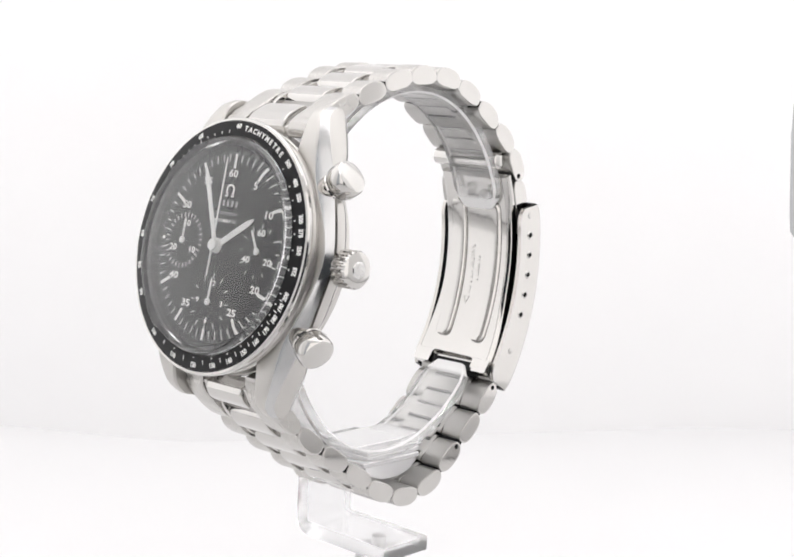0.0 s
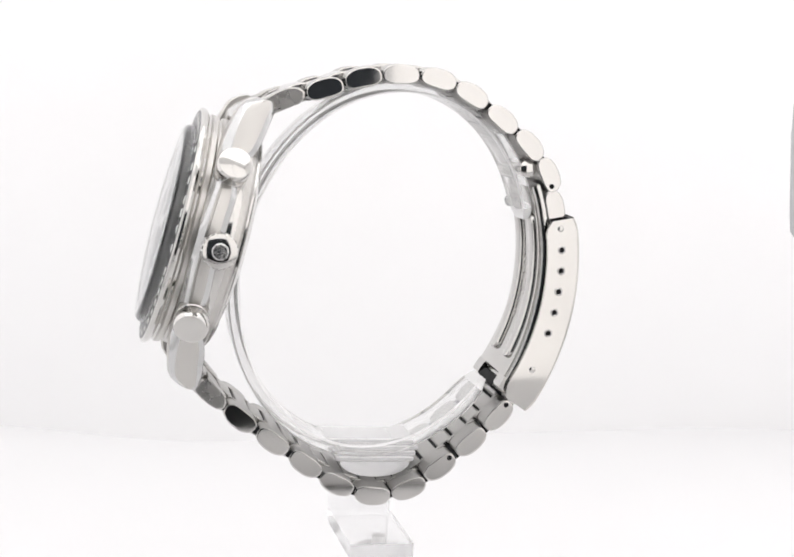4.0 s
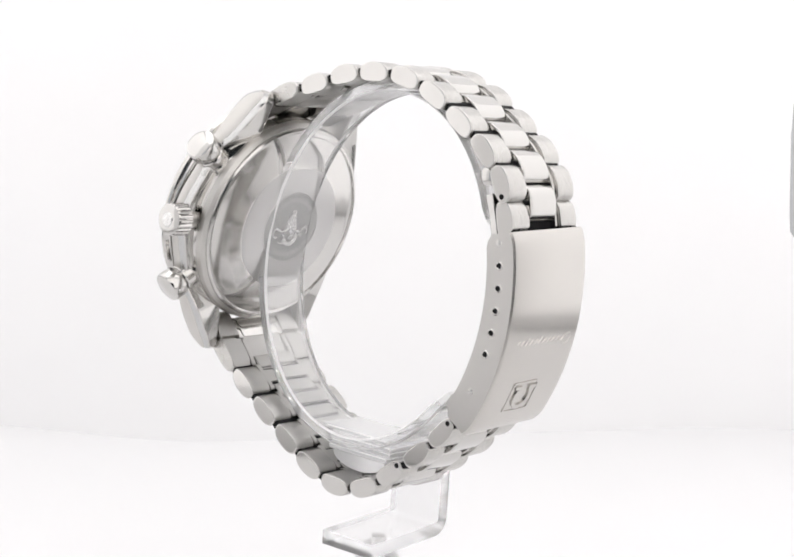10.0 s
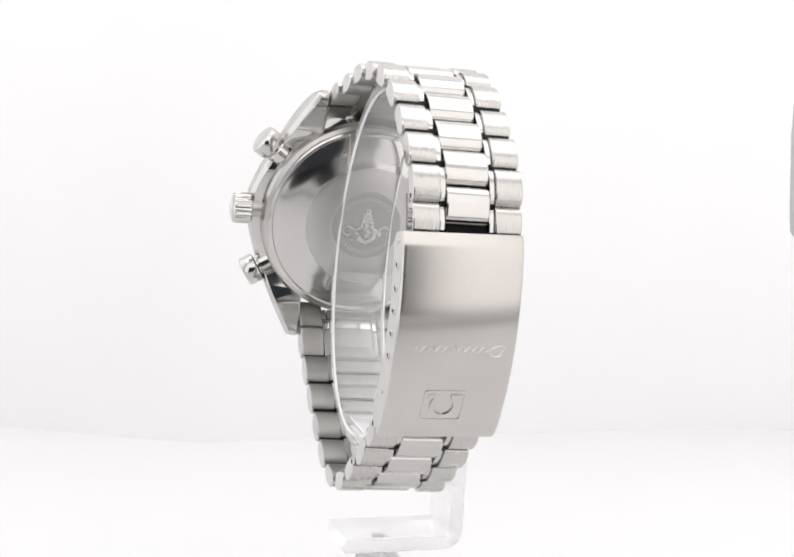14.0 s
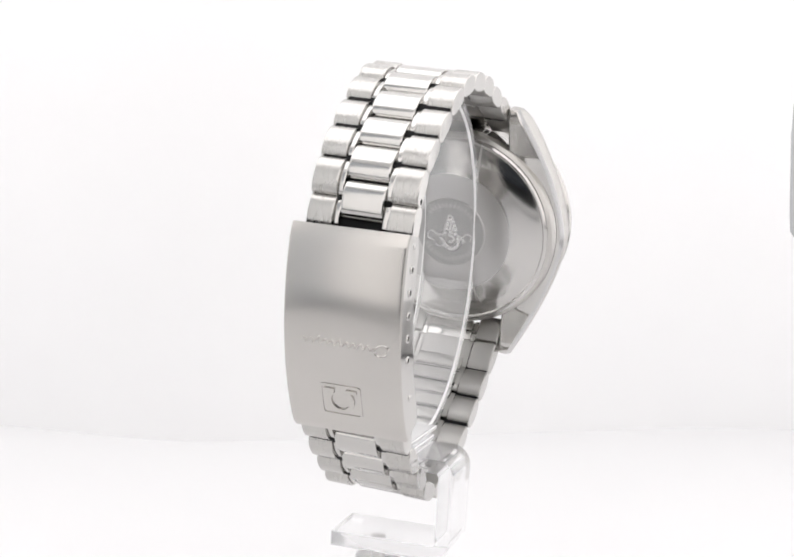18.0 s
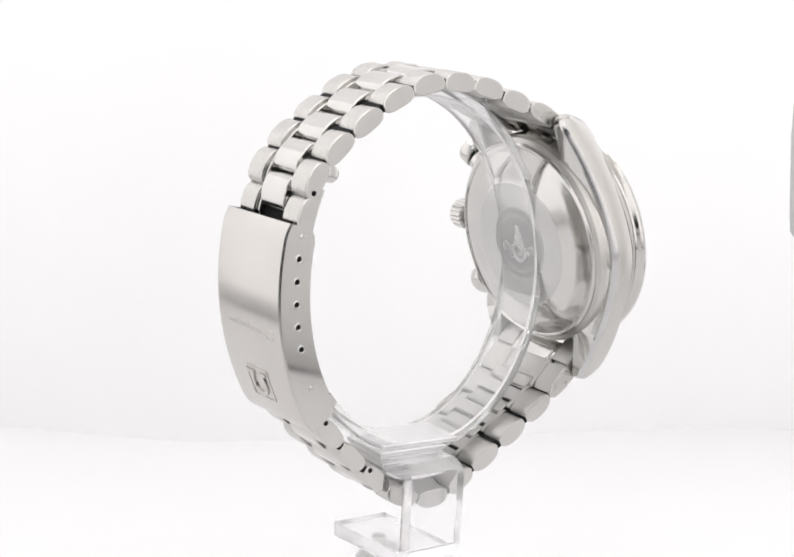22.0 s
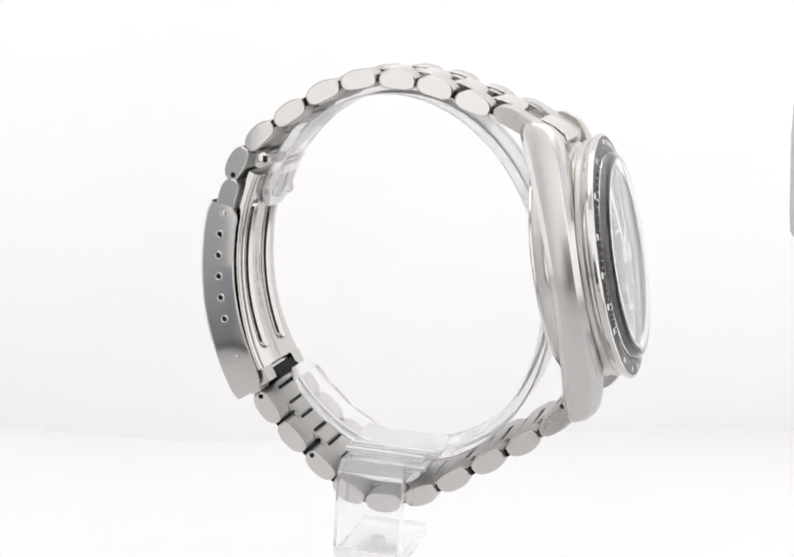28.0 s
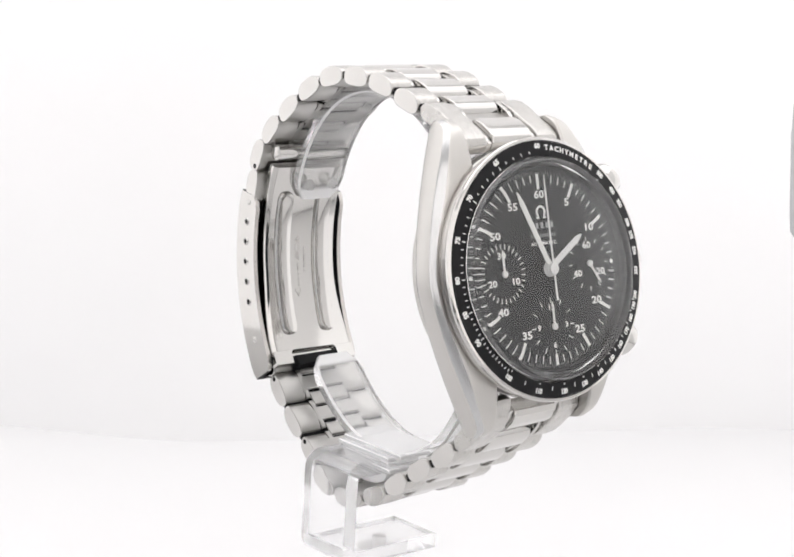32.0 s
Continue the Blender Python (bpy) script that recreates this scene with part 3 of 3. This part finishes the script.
def build_bracelet():
    def row(path, first, last, pins):
        for i in range(first, last + 1):
            m, y, z = link_pose(path, i)
            h = half_width(y, z)
            out_w = 4.1
            for s in (-1, 1):
                link = part("outer_link", link_mesh("outer", out_w), None, watch, "", m @ Matrix.Translation((s * (h - out_w / 2), 0, 0)))
                if i in pins:
                    side = -1.9 if path is UPPER else 2.1
                    mm = m @ Matrix.Translation((s * (h + 0.015), side, -0.3)) @ Matrix.Rotation(radians(90 * s), 4, "Y")
                    # flat black disc, painted as the shade in a pin hole
                    bm = bmesh.new()
                    lathe(bm, [(0.01, 0.012), (0.36, 0.012), (0.42, 0.0), (0.42, -0.1)], 16)
                    part("pin_hole_shade", bm, GAP_SHADE, link, "", mm)
                part("narrow_link", link_mesh("narrow", 0.85), None, watch, "", m @ Matrix.Translation((s * (h - out_w - 0.46), 0, -0.22)))
        for i in range(first - 1, last + 1):
            # hinge between neighbouring links, painted black as the shade in the gap
            if i < 0 or (path is UPPER and i == last):
                continue
            m, y, z = link_pose(path, i + 0.5)
            h = half_width(y, z)
            bm = bmesh.new()
            prism(bm, oval(1.3, 0.62, 2.6, 12), -h + 0.35, h - 0.35, 0.1)
            part("hinge_pin", bm, GAP_SHADE, watch, "", m @ Matrix.Translation((0, 0, 0.15)))
        for i in range(first, last + 1):
            m, y, z = link_pose(path, i)
            h = half_width(y, z) - 4.0
            # inner hinge, painted black too so the slits look shaded
            bm = bmesh.new()
            prism(bm, oval(2.0, 0.6, 4.0, 16), 0.6 - h, h - 0.6, 0.1)
            part("hinge_pin", bm, GAP_SHADE, watch, "", m @ Matrix.Translation((0, 0, -0.45)))
            # flat plate that ties the two outer links together on the inside
            bm = bmesh.new()
            prism(bm, [(-1.28, -0.5), (-1.28, -1.28), (-1.2, -1.36), (1.2, -1.36), (1.28, -1.28), (1.28, -0.5)], -h, h, 0.05)
            part("bridge_plate", bm, INSIDE, watch, "", m)
        for i in range(first - 1 if path is UPPER else first, last if path is UPPER else last + 1):
            m, y, z = link_pose(path, i + 0.5)
            h = half_width(y, z)
            wide = 2 * (h - 4.1 - 0.94)
            part("centre_link", link_mesh("centre", wide), None, watch, "", m @ Matrix.Translation((0, 0, 0.05)))
    row(UPPER, 1, 9, (8,))
    row(LOWER, 0, 9, (1, 3))
    # pieces that join the bracelet to the lugs
    for y0, z0, y1, z1, out in ((15.4, 29.75, 23.2, 26.3, 1), (25.2, -16.5, 29.6, -11.4, -1)):
        n = math.hypot(y1 - y0, z1 - z0)
        dy, dz = (y1 - y0) / n, (z1 - z0) / n
        reach = 0.6 if out > 0 else 1.8
        m = SHIFT @ Matrix(((1, 0, 0, -2.05), (0, dy, -dz * out, y0), (0, dz, dy * out, z0), (0, 0, 0, 1)))
        up = 0.2 if out > 0 else 0.9     # how far the piece swells towards the case
        line = [(-3.0, 0.0), (-2.6, -0.9), (-1.6, -1.4), (2.5, -1.45), (2.55, -0.5), (3.2, -0.5), (3.25, -1.45), (n + reach - 0.5, -1.5), (n + reach, -1.2 + up), (n + reach * 0.6, -0.5 + up), (n, 0.0 + up), (n - 0.5, 0.55 + up), (n - 2.0, 0.95 + up), (2.6, 1.2 + 0.7 * up), (0.8, 1.45 + 0.3 * up), (-1.0, 1.4), (-2.4, 0.9)]
        for s in (-1, 1):
            bm = bmesh.new()
            prism(bm, line, min(s * 5.05, s * 9.15), max(s * 5.05, s * 9.15), 0.3)
            end = part("end_link", bm, SATIN, watch, "fitted end piece between the lugs", m)
            end.data.materials.append(INSIDE)
            for f in end.data.polygons:
                if f.normal.z < -0.3:
                    f.material_index = len(end.data.materials) - 1
            part("narrow_link", link_mesh("narrow", 0.85), None, watch, "", m @ Matrix.Translation((s * 4.55, 0, -0.2)))
            bm = bmesh.new()
            prism(bm, [(2.2, -1.2), (n, -1.2), (n, -0.1 + up), (n - 1.2, 0.45 + up), (2.9, 0.75 + 0.7 * up), (2.2, 0.5)], min(s * 4.15, s * 4.95), max(s * 4.15, s * 4.95), 0.12)
            part("end_strip", bm, POLISHED, watch, "", m)
        bm = bmesh.new()
        prism(bm, [(-2.4, -1.0), (3.4, -1.1), (3.4, 0.2), (-2.4, 0.3)], -4.4, 4.4, 0.1)
        part("end_plate", bm, INSIDE, watch, "", m)
        bm = bmesh.new()
        prism(bm, [(2.9, -1.3), (n, -1.3), (n, 0.0 + up), (n - 0.5, 0.7 + up), (n - 1.6, 1.15 + up), (4.6, 1.35 + 0.8 * up), (3.3, 1.15 + 0.6 * up), (2.9, 0.6)], -4.05, 4.05, 0.25)
        part("end_centre", bm, POLISHED, watch, "middle of the end piece", m)


build_bracelet()


# ---- clasp ----
def circle3(a, b, c):
    (ax, ay), (bx, by), (cx, cy) = a, b, c
    d = 2 * (ax * (by - cy) + bx * (cy - ay) + cx * (ay - by))
    ux = ((ax * ax + ay * ay) * (by - cy) + (bx * bx + by * by) * (cy - ay) + (cx * cx + cy * cy) * (ay - by)) / d
    uy = ((ax * ax + ay * ay) * (cx - bx) + (bx * bx + by * by) * (ax - cx) + (cx * cx + cy * cy) * (bx - ax)) / d
    return ux, uy, math.hypot(ax - ux, ay - uy)


CY, CZ, CR = circle3((-29.85, 11.3), (-30.4, 4.0), (-26.75, -12.0))


def bent(bm, r=None):
    """Wraps a flat piece (x across, y along the clasp, z out) round the clasp's curve."""
    for v in bm.verts:
        a = v.co.y / CR
        rr = CR + v.co.z
        x = v.co.x
        z = CZ + rr * math.sin(a)
        v.co = (x, CY - rr * math.cos(a), z)
    return bm


def along(z):
    """The length along the clasp's curve at height z."""
    return CR * math.asin((z - CZ) / CR)


def raised(bm):
    """Lifts the outside of a clasp piece, more towards the clasp's foot."""
    top, low = along(12.6), along(-17.4)
    for v in bm.verts:
        if v.co.z > 1.9:
            v.co.z += 0.25 + 0.4 * (top - v.co.y) / (top - low)
    return bm


CLASP = SHIFT @ Matrix.Translation((-0.35, 0, 0)) @ Matrix.Rotation(radians(-1.2), 4, "Y")


def build_clasp():
    top, low = along(12.6), along(-17.4)
    n = 30
    bm = bmesh.new()
    section = [(-9.2, -2.35), (-9.25, 2.3), (-9.05, 2.65), (-8.6, 2.75), (8.6, 2.75), (9.05, 2.65), (9.25, 2.3), (9.2, -2.35), (8.45, -2.35), (8.45, 1.75), (-8.45, 1.75), (-8.45, -2.35)]
    loops = []
    for i in range(n + 1):
        s = low + (top - low) * i / n
        trim = 1.2 if i in (0, n) else (0.35 if i in (1, n - 1) else 0)
        lift = 0.25 + 0.4 * (top - s) / (top - low)
        loops.append([(x, s, z + lift - 0.4 * trim if z > 1.9 else (z if z > -2 else z + trim)) for x, z in section])
    rings(bm, loops)
    lay_grain(bm)
    cover = part("clasp_cover", bent(bm), BRUSHED, watch, "brushed steel folding clasp cover", CLASP, 28)
    polish_ends(cover.data, MIRROR, 0.97)
    # steel faces inside the cover are painted black for the shade there
    cover.data.materials.append(GAP_SHADE)
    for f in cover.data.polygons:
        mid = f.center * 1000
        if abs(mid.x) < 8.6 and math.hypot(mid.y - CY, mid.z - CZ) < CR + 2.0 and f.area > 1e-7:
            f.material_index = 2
    # added block that keeps light from showing through under the cover's top
    bm = bmesh.new()
    box(bm, -7.4, 7.4, along(8.0), along(12.2), -1.5, 1.2)
    lay_grain(bm)
    part("cover_filler", bent(bm), INSIDE, cover, "grey filler block that closes the gap inside the cover", CLASP)
    for s in (-1, 1):
        for k in range(5):
            y = along(7.8 - 3.42 * k)
            # no hole is cut: a flat black disc shows its shade
            bm = bmesh.new()
            lathe(bm, [(0.01, 0.012), (0.44, 0.012), (0.46, -0.1)], 18)
            move(bm, Matrix.Translation((s * 9.265, y, 0.0)) @ Matrix.Rotation(radians(90 * s), 4, "Y"))
            hole = part("adjusting_hole_shade", bent(bm), GAP_SHADE, cover, "", CLASP)
            bm = bmesh.new()
            lathe(bm, [(0.42, -0.05), (0.43, 0.06), (0.5, 0.13), (0.58, 0.12), (0.66, 0.04), (0.7, -0.05)], 18)
            move(bm, Matrix.Translation((s * 9.25, y, 0.0)) @ Matrix.Rotation(radians(90 * s), 4, "Y"))
            part("hole_rim", bent(bm), POLISHED, cover, "", CLASP)
        for z in (11.2, -12.0):
            bm = bmesh.new()
            lathe(bm, [(0.01, 0.1), (0.3, 0.12), (0.5, 0.04), (0.56, -0.1)], 18)
            move(bm, Matrix.Translation((s * 9.25, along(z), 0.0)) @ Matrix.Rotation(radians(90 * s), 4, "Y"))
            part("rivet", bent(bm), POLISHED, cover, "", CLASP)
    # stamped mark near the lower end: a framed open ring, and an engraved line above it
    yc = along(-11.9)
    bm = frame_of(rounded(6.5, 5.2, 0.5), rounded(5.9, 4.6, 0.4), 2.72, 2.88)
    move(bm, Matrix.Translation((-0.4, yc, 0)))
    part("stamped_frame", bent(raised(bm)), BRUSHED, cover, "", CLASP)
    arc = range(-140, 141, 14)
    ringo = [(2.15 * math.sin(radians(a)), -2.15 * math.cos(radians(a)) + 0.1) for a in arc]
    ringi = [(1.5 * math.sin(radians(a)), -1.5 * math.cos(radians(a)) + 0.1) for a in arc]
    bm = bmesh.new()
    slab(bm, ringo + ringi[::-1], 2.72, 3.0)
    box(bm, -2.6, -0.95, 1.45, 1.95, 2.72, 3.0)
    box(bm, 0.95, 2.6, 1.45, 1.95, 2.72, 3.0)
    move(bm, Matrix.Translation((-0.4, yc, 0)))
    part("stamped_emblem", bent(raised(bm)), BRUSHED, cover, "", CLASP)
    # a line of unreadable script: a slanting wave with a large swung initial
    wave = [(-5.6 + 0.16 * i, 0.32 * math.sin(i * 1.05) + (0.28 if i in (30, 31, 13, 14) else 0.0)) for i in range(61)]
    swing = [(5.2 + 0.85 * math.cos(radians(q)) * (1 if q < 200 else 1.2), 0.85 * math.sin(radians(q)) * (0.6 if q < 200 else 1.0)) for q in range(-40, 330, 20)]
    bm = bmesh.new()
    for pts in (wave, swing):
        loops = []
        for k, (x, y) in enumerate(pts):
            x0, y0 = pts[max(0, k - 1)]
            x1, y1 = pts[min(len(pts) - 1, k + 1)]
            d = math.hypot(x1 - x0, y1 - y0)
            nx, ny = (y1 - y0) / d * 0.13, -(x1 - x0) / d * 0.13
            loops.append([(x + nx + 0.35 * (y + ny), y + ny, 2.72), (x + 0.35 * y, y, 2.86), (x - nx + 0.35 * (y - ny), y - ny, 2.72)])
        rings(bm, loops)
    move(bm, Matrix.Translation((0.35, along(-3.4), 0)) @ Matrix.Diagonal((1.17, 1.2, 1.0, 1.0)))
    part("engraved_line", bent(raised(bm)), BRUSHED, cover, "", CLASP)

    # folding blades inside
    def blade(name, narrow, flare, s0, s1, z0, z1, mat, label):
        bm = bmesh.new()
        loops = []
        for i in range(25):
            s = s0 + (s1 - s0) * i / 24
            k = max(0.0, 1 - i / 10)
            half = narrow + flare * k * k * (3 - 2 * k)     # wider towards the foot
            loops.append([(-half + 0.7, s, z0), (-half + 0.6, s, z0 + 0.02), (-half + 0.05, s, z0 + 0.5), (-half, s, z0 + 0.6), (-half, s, z1 - 0.1), (-half + 0.1, s, z1), (half - 0.1, s, z1), (half, s, z1 - 0.1), (half, s, z0 + 0.6), (half - 0.05, s, z0 + 0.5), (half - 0.6, s, z0 + 0.02), (half - 0.7, s, z0)])
        rings(bm, loops)
        return part(name, bent(bm), mat, watch, label, CLASP)
    blade("clasp_blade", 6.2, 0.0, along(-17.0), along(12.0), -1.4, -0.2, SATIN, "lower folding blade")
    inner = blade("clasp_blade", 7.4, 0.9, along(-15.0), along(18.6), -3.2, -1.5, POLISHED, "polished inner folding blade with two long ribs")
    mid = (along(-12.5) + along(14.0)) / 2
    long = along(14.0) - along(-12.5)
    for s in (-1, 1):
        bm = bmesh.new()
        rows = []
        for i in range(41):
            k = -1 + 2 * i / 40
            y = 0.5 * long * (1 - (1 - abs(k)) ** 1.6) * (1 if k > 0 else -1)
            e = max(0.0, abs(y) - (0.5 * long - 1.6)) / 1.6
            w = 1.6 * math.sqrt(max(0.004, 1 - e * e))
            h = min(1.0, w / 0.9)
            rows.append([(w * p, y, -3.1 - h * q) for p, q in ((-1.0, 0.0), (-0.97, 0.35), (-0.84, 0.62), (-0.5, 0.78), (0.5, 0.78), (0.84, 0.62), (0.97, 0.35), (1.0, 0.0))])
        rings(bm, rows)
        move(bm, Matrix.Translation((s * 3.95, mid, 0)))
        part("blade_rib", bent(bm), POLISHED, inner, "", CLASP)
        # tab beside the notch at the blade's foot
        bm = bmesh.new()
        slab(bm, [(s * x, along(y)) for x, y in ((4.1, -15.0), (4.45, -15.15), (4.7, -15.5), (4.75, -17.2), (8.0, -17.2), (8.3, -16.9), (8.3, -15.0))][::s], -3.15, -1.5)
        part("blade_tab", bent(bm), POLISHED, inner, "", CLASP)
    rng = random.Random(8)
    bm = bmesh.new()
    for x, y0, y1 in ((-0.75, -2.0, 2.4), (0.55, -4.6, 4.6), (0.95, 0.5, 4.2)):
        y = y0
        while y < y1:
            l = rng.uniform(0.28, 0.5)
            box(bm, x - 0.2, x + 0.2, y, y + l, -3.26, -3.19)
            y += l + rng.choice((0.16, 0.16, 0.16, 0.5))
    tri = [(0.3, -5.2), (1.5, -5.2), (0.9, -6.5)]
    for (xa, ya), (xb, yb) in zip(tri, tri[1:] + tri[:1]):
        d = math.hypot(xb - xa, yb - ya)
        nx, ny = (yb - ya) / d * 0.1, -(xb - xa) / d * 0.1
        slab(bm, [(xa + nx, ya + ny), (xb + nx, yb + ny), (xb - nx, yb - ny), (xa - nx, ya - ny)], -3.26, -3.19)
    move(bm, Matrix.Translation((0, mid, 0)))
    part("stamped_line", bent(bm), SATIN, inner, "", CLASP)
    # hinge bar at the top of the blades and at their foot
    for y, z, r, half in ((-24.6, 20.3, 1.4, 7.3), (-23.6, -14.9, 0.9, 6.8)):
        bm = bmesh.new()
        lathe(bm, [(0.01, -half), (r * 0.6, -half), (r, -half + 0.3), (r, half - 0.3), (r * 0.6, half), (0.01, half)], 20)
        bar_ = part("hinge_bar", bm, POLISHED, watch, "polished hinge bar", SHIFT @ Matrix.Translation((-0.1 if z > 0 else -0.7, y, z)) @ Matrix.Rotation(radians(90), 4, "Y"))
    # solid black block in place of the shaded gap behind the hinge
    bm = bmesh.new()
    prism(bm, [(-1.4, -0.9), (1.4, -0.9), (1.4, 0.9), (-1.4, 0.9)], -4.6, 4.6, 0.2)
    part("hinge_gap_shade", bm, GAP_SHADE, watch, "black block painted as the shaded gap behind the hinge", SHIFT @ Matrix.Translation((-0.7, -22.6, -16.0)) @ Matrix.Rotation(radians(45), 4, "X"))


build_clasp()


# ---- the clear stand ----
FOOT = pose(0, 0, 0)
stand = thing("display_stand", FOOT, "clear acrylic watch stand with open ring and bent foot", "display stand")
LEANS = Matrix.Translation(SEAT) @ AXES.to_4x4()


def clear_part(name, bm, label="", m=None, sharp=30, mat=None):
    ob = part(name, bm, mat or ACRYLIC, stand, label, m, sharp)
    ob.visible_shadow = False
    return ob


def build_stand():
    # open ring that the watch is clipped round
    bm = bmesh.new()
    a0, a1, n = radians(-154), radians(152), 80
    g = radians(12.9)
    loops = []
    for i in range(n + 1):
        a = a0 + (a1 - a0) * i / n
        c, s = math.cos(a), math.sin(a)
        nc, ns = c / 23.7, s / 29.8
        k = math.hypot(nc, ns)
        nc, ns = nc / k, ns / k
        slim = 0.55 if i in (0, n) else (0.85 if i in (1, n - 1) else 1.0)
        wide = {0: 0.6, 1: 0.9}.get(min(i, n - i), 1.0)
        loop = []
        for x, d in ((-4.8, -0.65), (-4.45, -0.95), (4.45, -0.95), (4.8, -0.65), (4.8, 0.65), (4.45, 0.95), (-4.45, 0.95), (-4.8, 0.65)):
            y, z = 23.7 * c + nc * d * slim, 29.8 * s + ns * d * slim
            loop.append((x * wide - 2.15, -2.0 + math.cos(g) * y - math.sin(g) * z, 3.0 + math.sin(g) * y + math.cos(g) * z))
        loops.append(loop)
    rings(bm, loops)
    # bevels and ends are whitened like edges lit from within
    bm.faces.ensure_lookup_table()
    for i in range(n):
        for k in (2, 4, 6, 0):
            bm.faces[i * 8 + k].material_index = 1
    for k in list(range(8)) + list(range(n * 8 - 8, n * 8 + 2)):
        bm.faces[k].material_index = 1
    hoop = clear_part("ring", bm, "clear springy open ring, edges whitened as if catching light", LEANS)
    hoop.data.materials.append(EDGE_WHITE)
    # small feet moulded near the upper end
    for x in (-4.6, 0.4):
        a = radians(146)
        c, q = math.cos(a), math.sin(a)
        y, z = 22.9 * c, 29.0 * q
        bm = bmesh.new()
        lathe(bm, [(0.01, 1.1), (0.45, 1.05), (0.8, 0.8), (0.95, 0.4), (1.0, -0.2), (0.01, -0.2)], 20)
        ahead = Vector((0, -(math.cos(g) * c / 23.7 - math.sin(g) * q / 29.8), -(math.sin(g) * c / 23.7 + math.cos(g) * q / 29.8)))
        m = Matrix.Translation((x, -2.0 + math.cos(g) * y - math.sin(g) * z, 3.0 + math.sin(g) * y + math.cos(g) * z)) @ ahead.to_track_quat("Z", "X").to_matrix().to_4x4()
        clear_part("foot_knob", bm, "", LEANS @ m, 30)
    # stacked saddle under the ring
    bm = bmesh.new()
    for k, (x0, x1, y0, y1) in enumerate(((-5.9, 4.1, -8.6, 4.4), (-5.6, 3.8, -8.9, 3.7), (-5.9, 4.1, -9.2, 4.0), (-5.4, 3.6, -8.4, 6.6))):
        box(bm, x0, x1, y0, y1, -28.4 + 0.95 * k, -27.62 + 0.95 * k)
    bmesh.ops.bevel(bm, geom=bm.edges[:], offset=0.16, segments=1, affect="EDGES")
    for f in bm.faces:
        f.material_index = 1 if f.calc_area() < 4.5 else 0
    saddle = clear_part("saddle", bm, "clear stepped saddle block", LEANS, 30, MILKY)
    saddle.data.materials.append(EDGE_WHITE)
    bm = bmesh.new()
    pts = [(-2.2 + 5.8 * math.cos(radians(a)), -28.5 + 2.6 * math.sin(radians(a))) for a in range(180, 361, 12)]
    prism(bm, pts, -5.6, 3.9, 0.1)
    clear_part("rounded_foot", bm, "", LEANS, 30, MILKY)
    # bent strap: arm over the bracelet, post beside it and foot under it
    t = 2.4
    x1, z0, z1, r = 13.2, 30.1, 47.2, 3.0
    outer = [(-7.0, z0), (x1 - r, z0)] + [(x1 - r + r * math.sin(radians(a)), z0 + r - r * math.cos(radians(a))) for a in range(15, 90, 15)]
    outer += [(x1, z0 + r), (x1, z1 - r)] + [(x1 - r + r * math.cos(radians(a)), z1 - r + r * math.sin(radians(a))) for a in range(15, 90, 15)] + [(x1 - r, z1), (2.0, z1)]
    q = r - t
    inner = [(-7.0, z0 + t), (x1 - r, z0 + t)] + [(x1 - r + q * math.sin(radians(a)), z0 + r - q * math.cos(radians(a))) for a in range(15, 90, 15)]
    inner += [(x1 - t, z0 + r), (x1 - t, z1 - r)] + [(x1 - r + q * math.cos(radians(a)), z1 - r + q * math.sin(radians(a))) for a in range(15, 90, 15)] + [(x1 - r, z1 - t), (2.0, z1 - t)]
    bm = bmesh.new()
    rows = []
    for (ox, oz), (ix, iz) in zip(outer, inner):
        rows.append([(ox, -4.2, oz), (ox, 6.4, oz), (ix, 6.4, iz), (ix, -4.2, iz)])
    rings(bm, rows)
    clear_part("bent_foot", bm, "clear strap bent to a post and foot", None, 30, FOOT_CLEAR)
    bm = bmesh.new()
    lathe(bm, [(0.01, 0.0), (3.9, 0.0), (3.9, 27.6), (3.7, 28.0), (1.2, 28.0), (1.2, 30.0), (0.01, 30.0)], 48)
    part("spindle", bm, plain("spindle_white", (0.93, 0.92, 0.915), 0.5), stand, "pale round spindle that turns the stand")


build_stand()


# ---- a grey edge seen at the side of the tent ----
def build_clip():
    bm = bmesh.new()
    rings(bm, [[(x * k, y * k, z) for x, y in oval(2.2, 1.2, 2.4, 16)] for z, k in ((0, 0.5), (1.5, 0.9), (6, 1.0), (26, 0.95), (34, 0.7), (38, 0.3))])
    me = data_of("grey_clip", bm, GREY_CLIP)
    ob = new("backdrop_clip", me)
    ob.matrix_basis = pose(0.1036, 0.15, 0.067, 0, -5, 0)
    tagged(ob, "slim grey plastic clip at the edge of the backdrop", "clip")


build_clip()


def motions():
    steps = [i * 0.5 for i in range(65)]
    walk(watch, [(t, turn(t) @ LEAN) for t in steps])
    walk(stand, [(t, turn(t) @ FOOT) for t in steps])
    rest = on_dial(*small_spot, 0.3)
    rest.translation = rest.translation * 0.001
    walk(small_seconds, [(t, rest @ Matrix.Rotation(radians(31 - 5.6 * t), 4, "Z")) for t in steps])


motions()
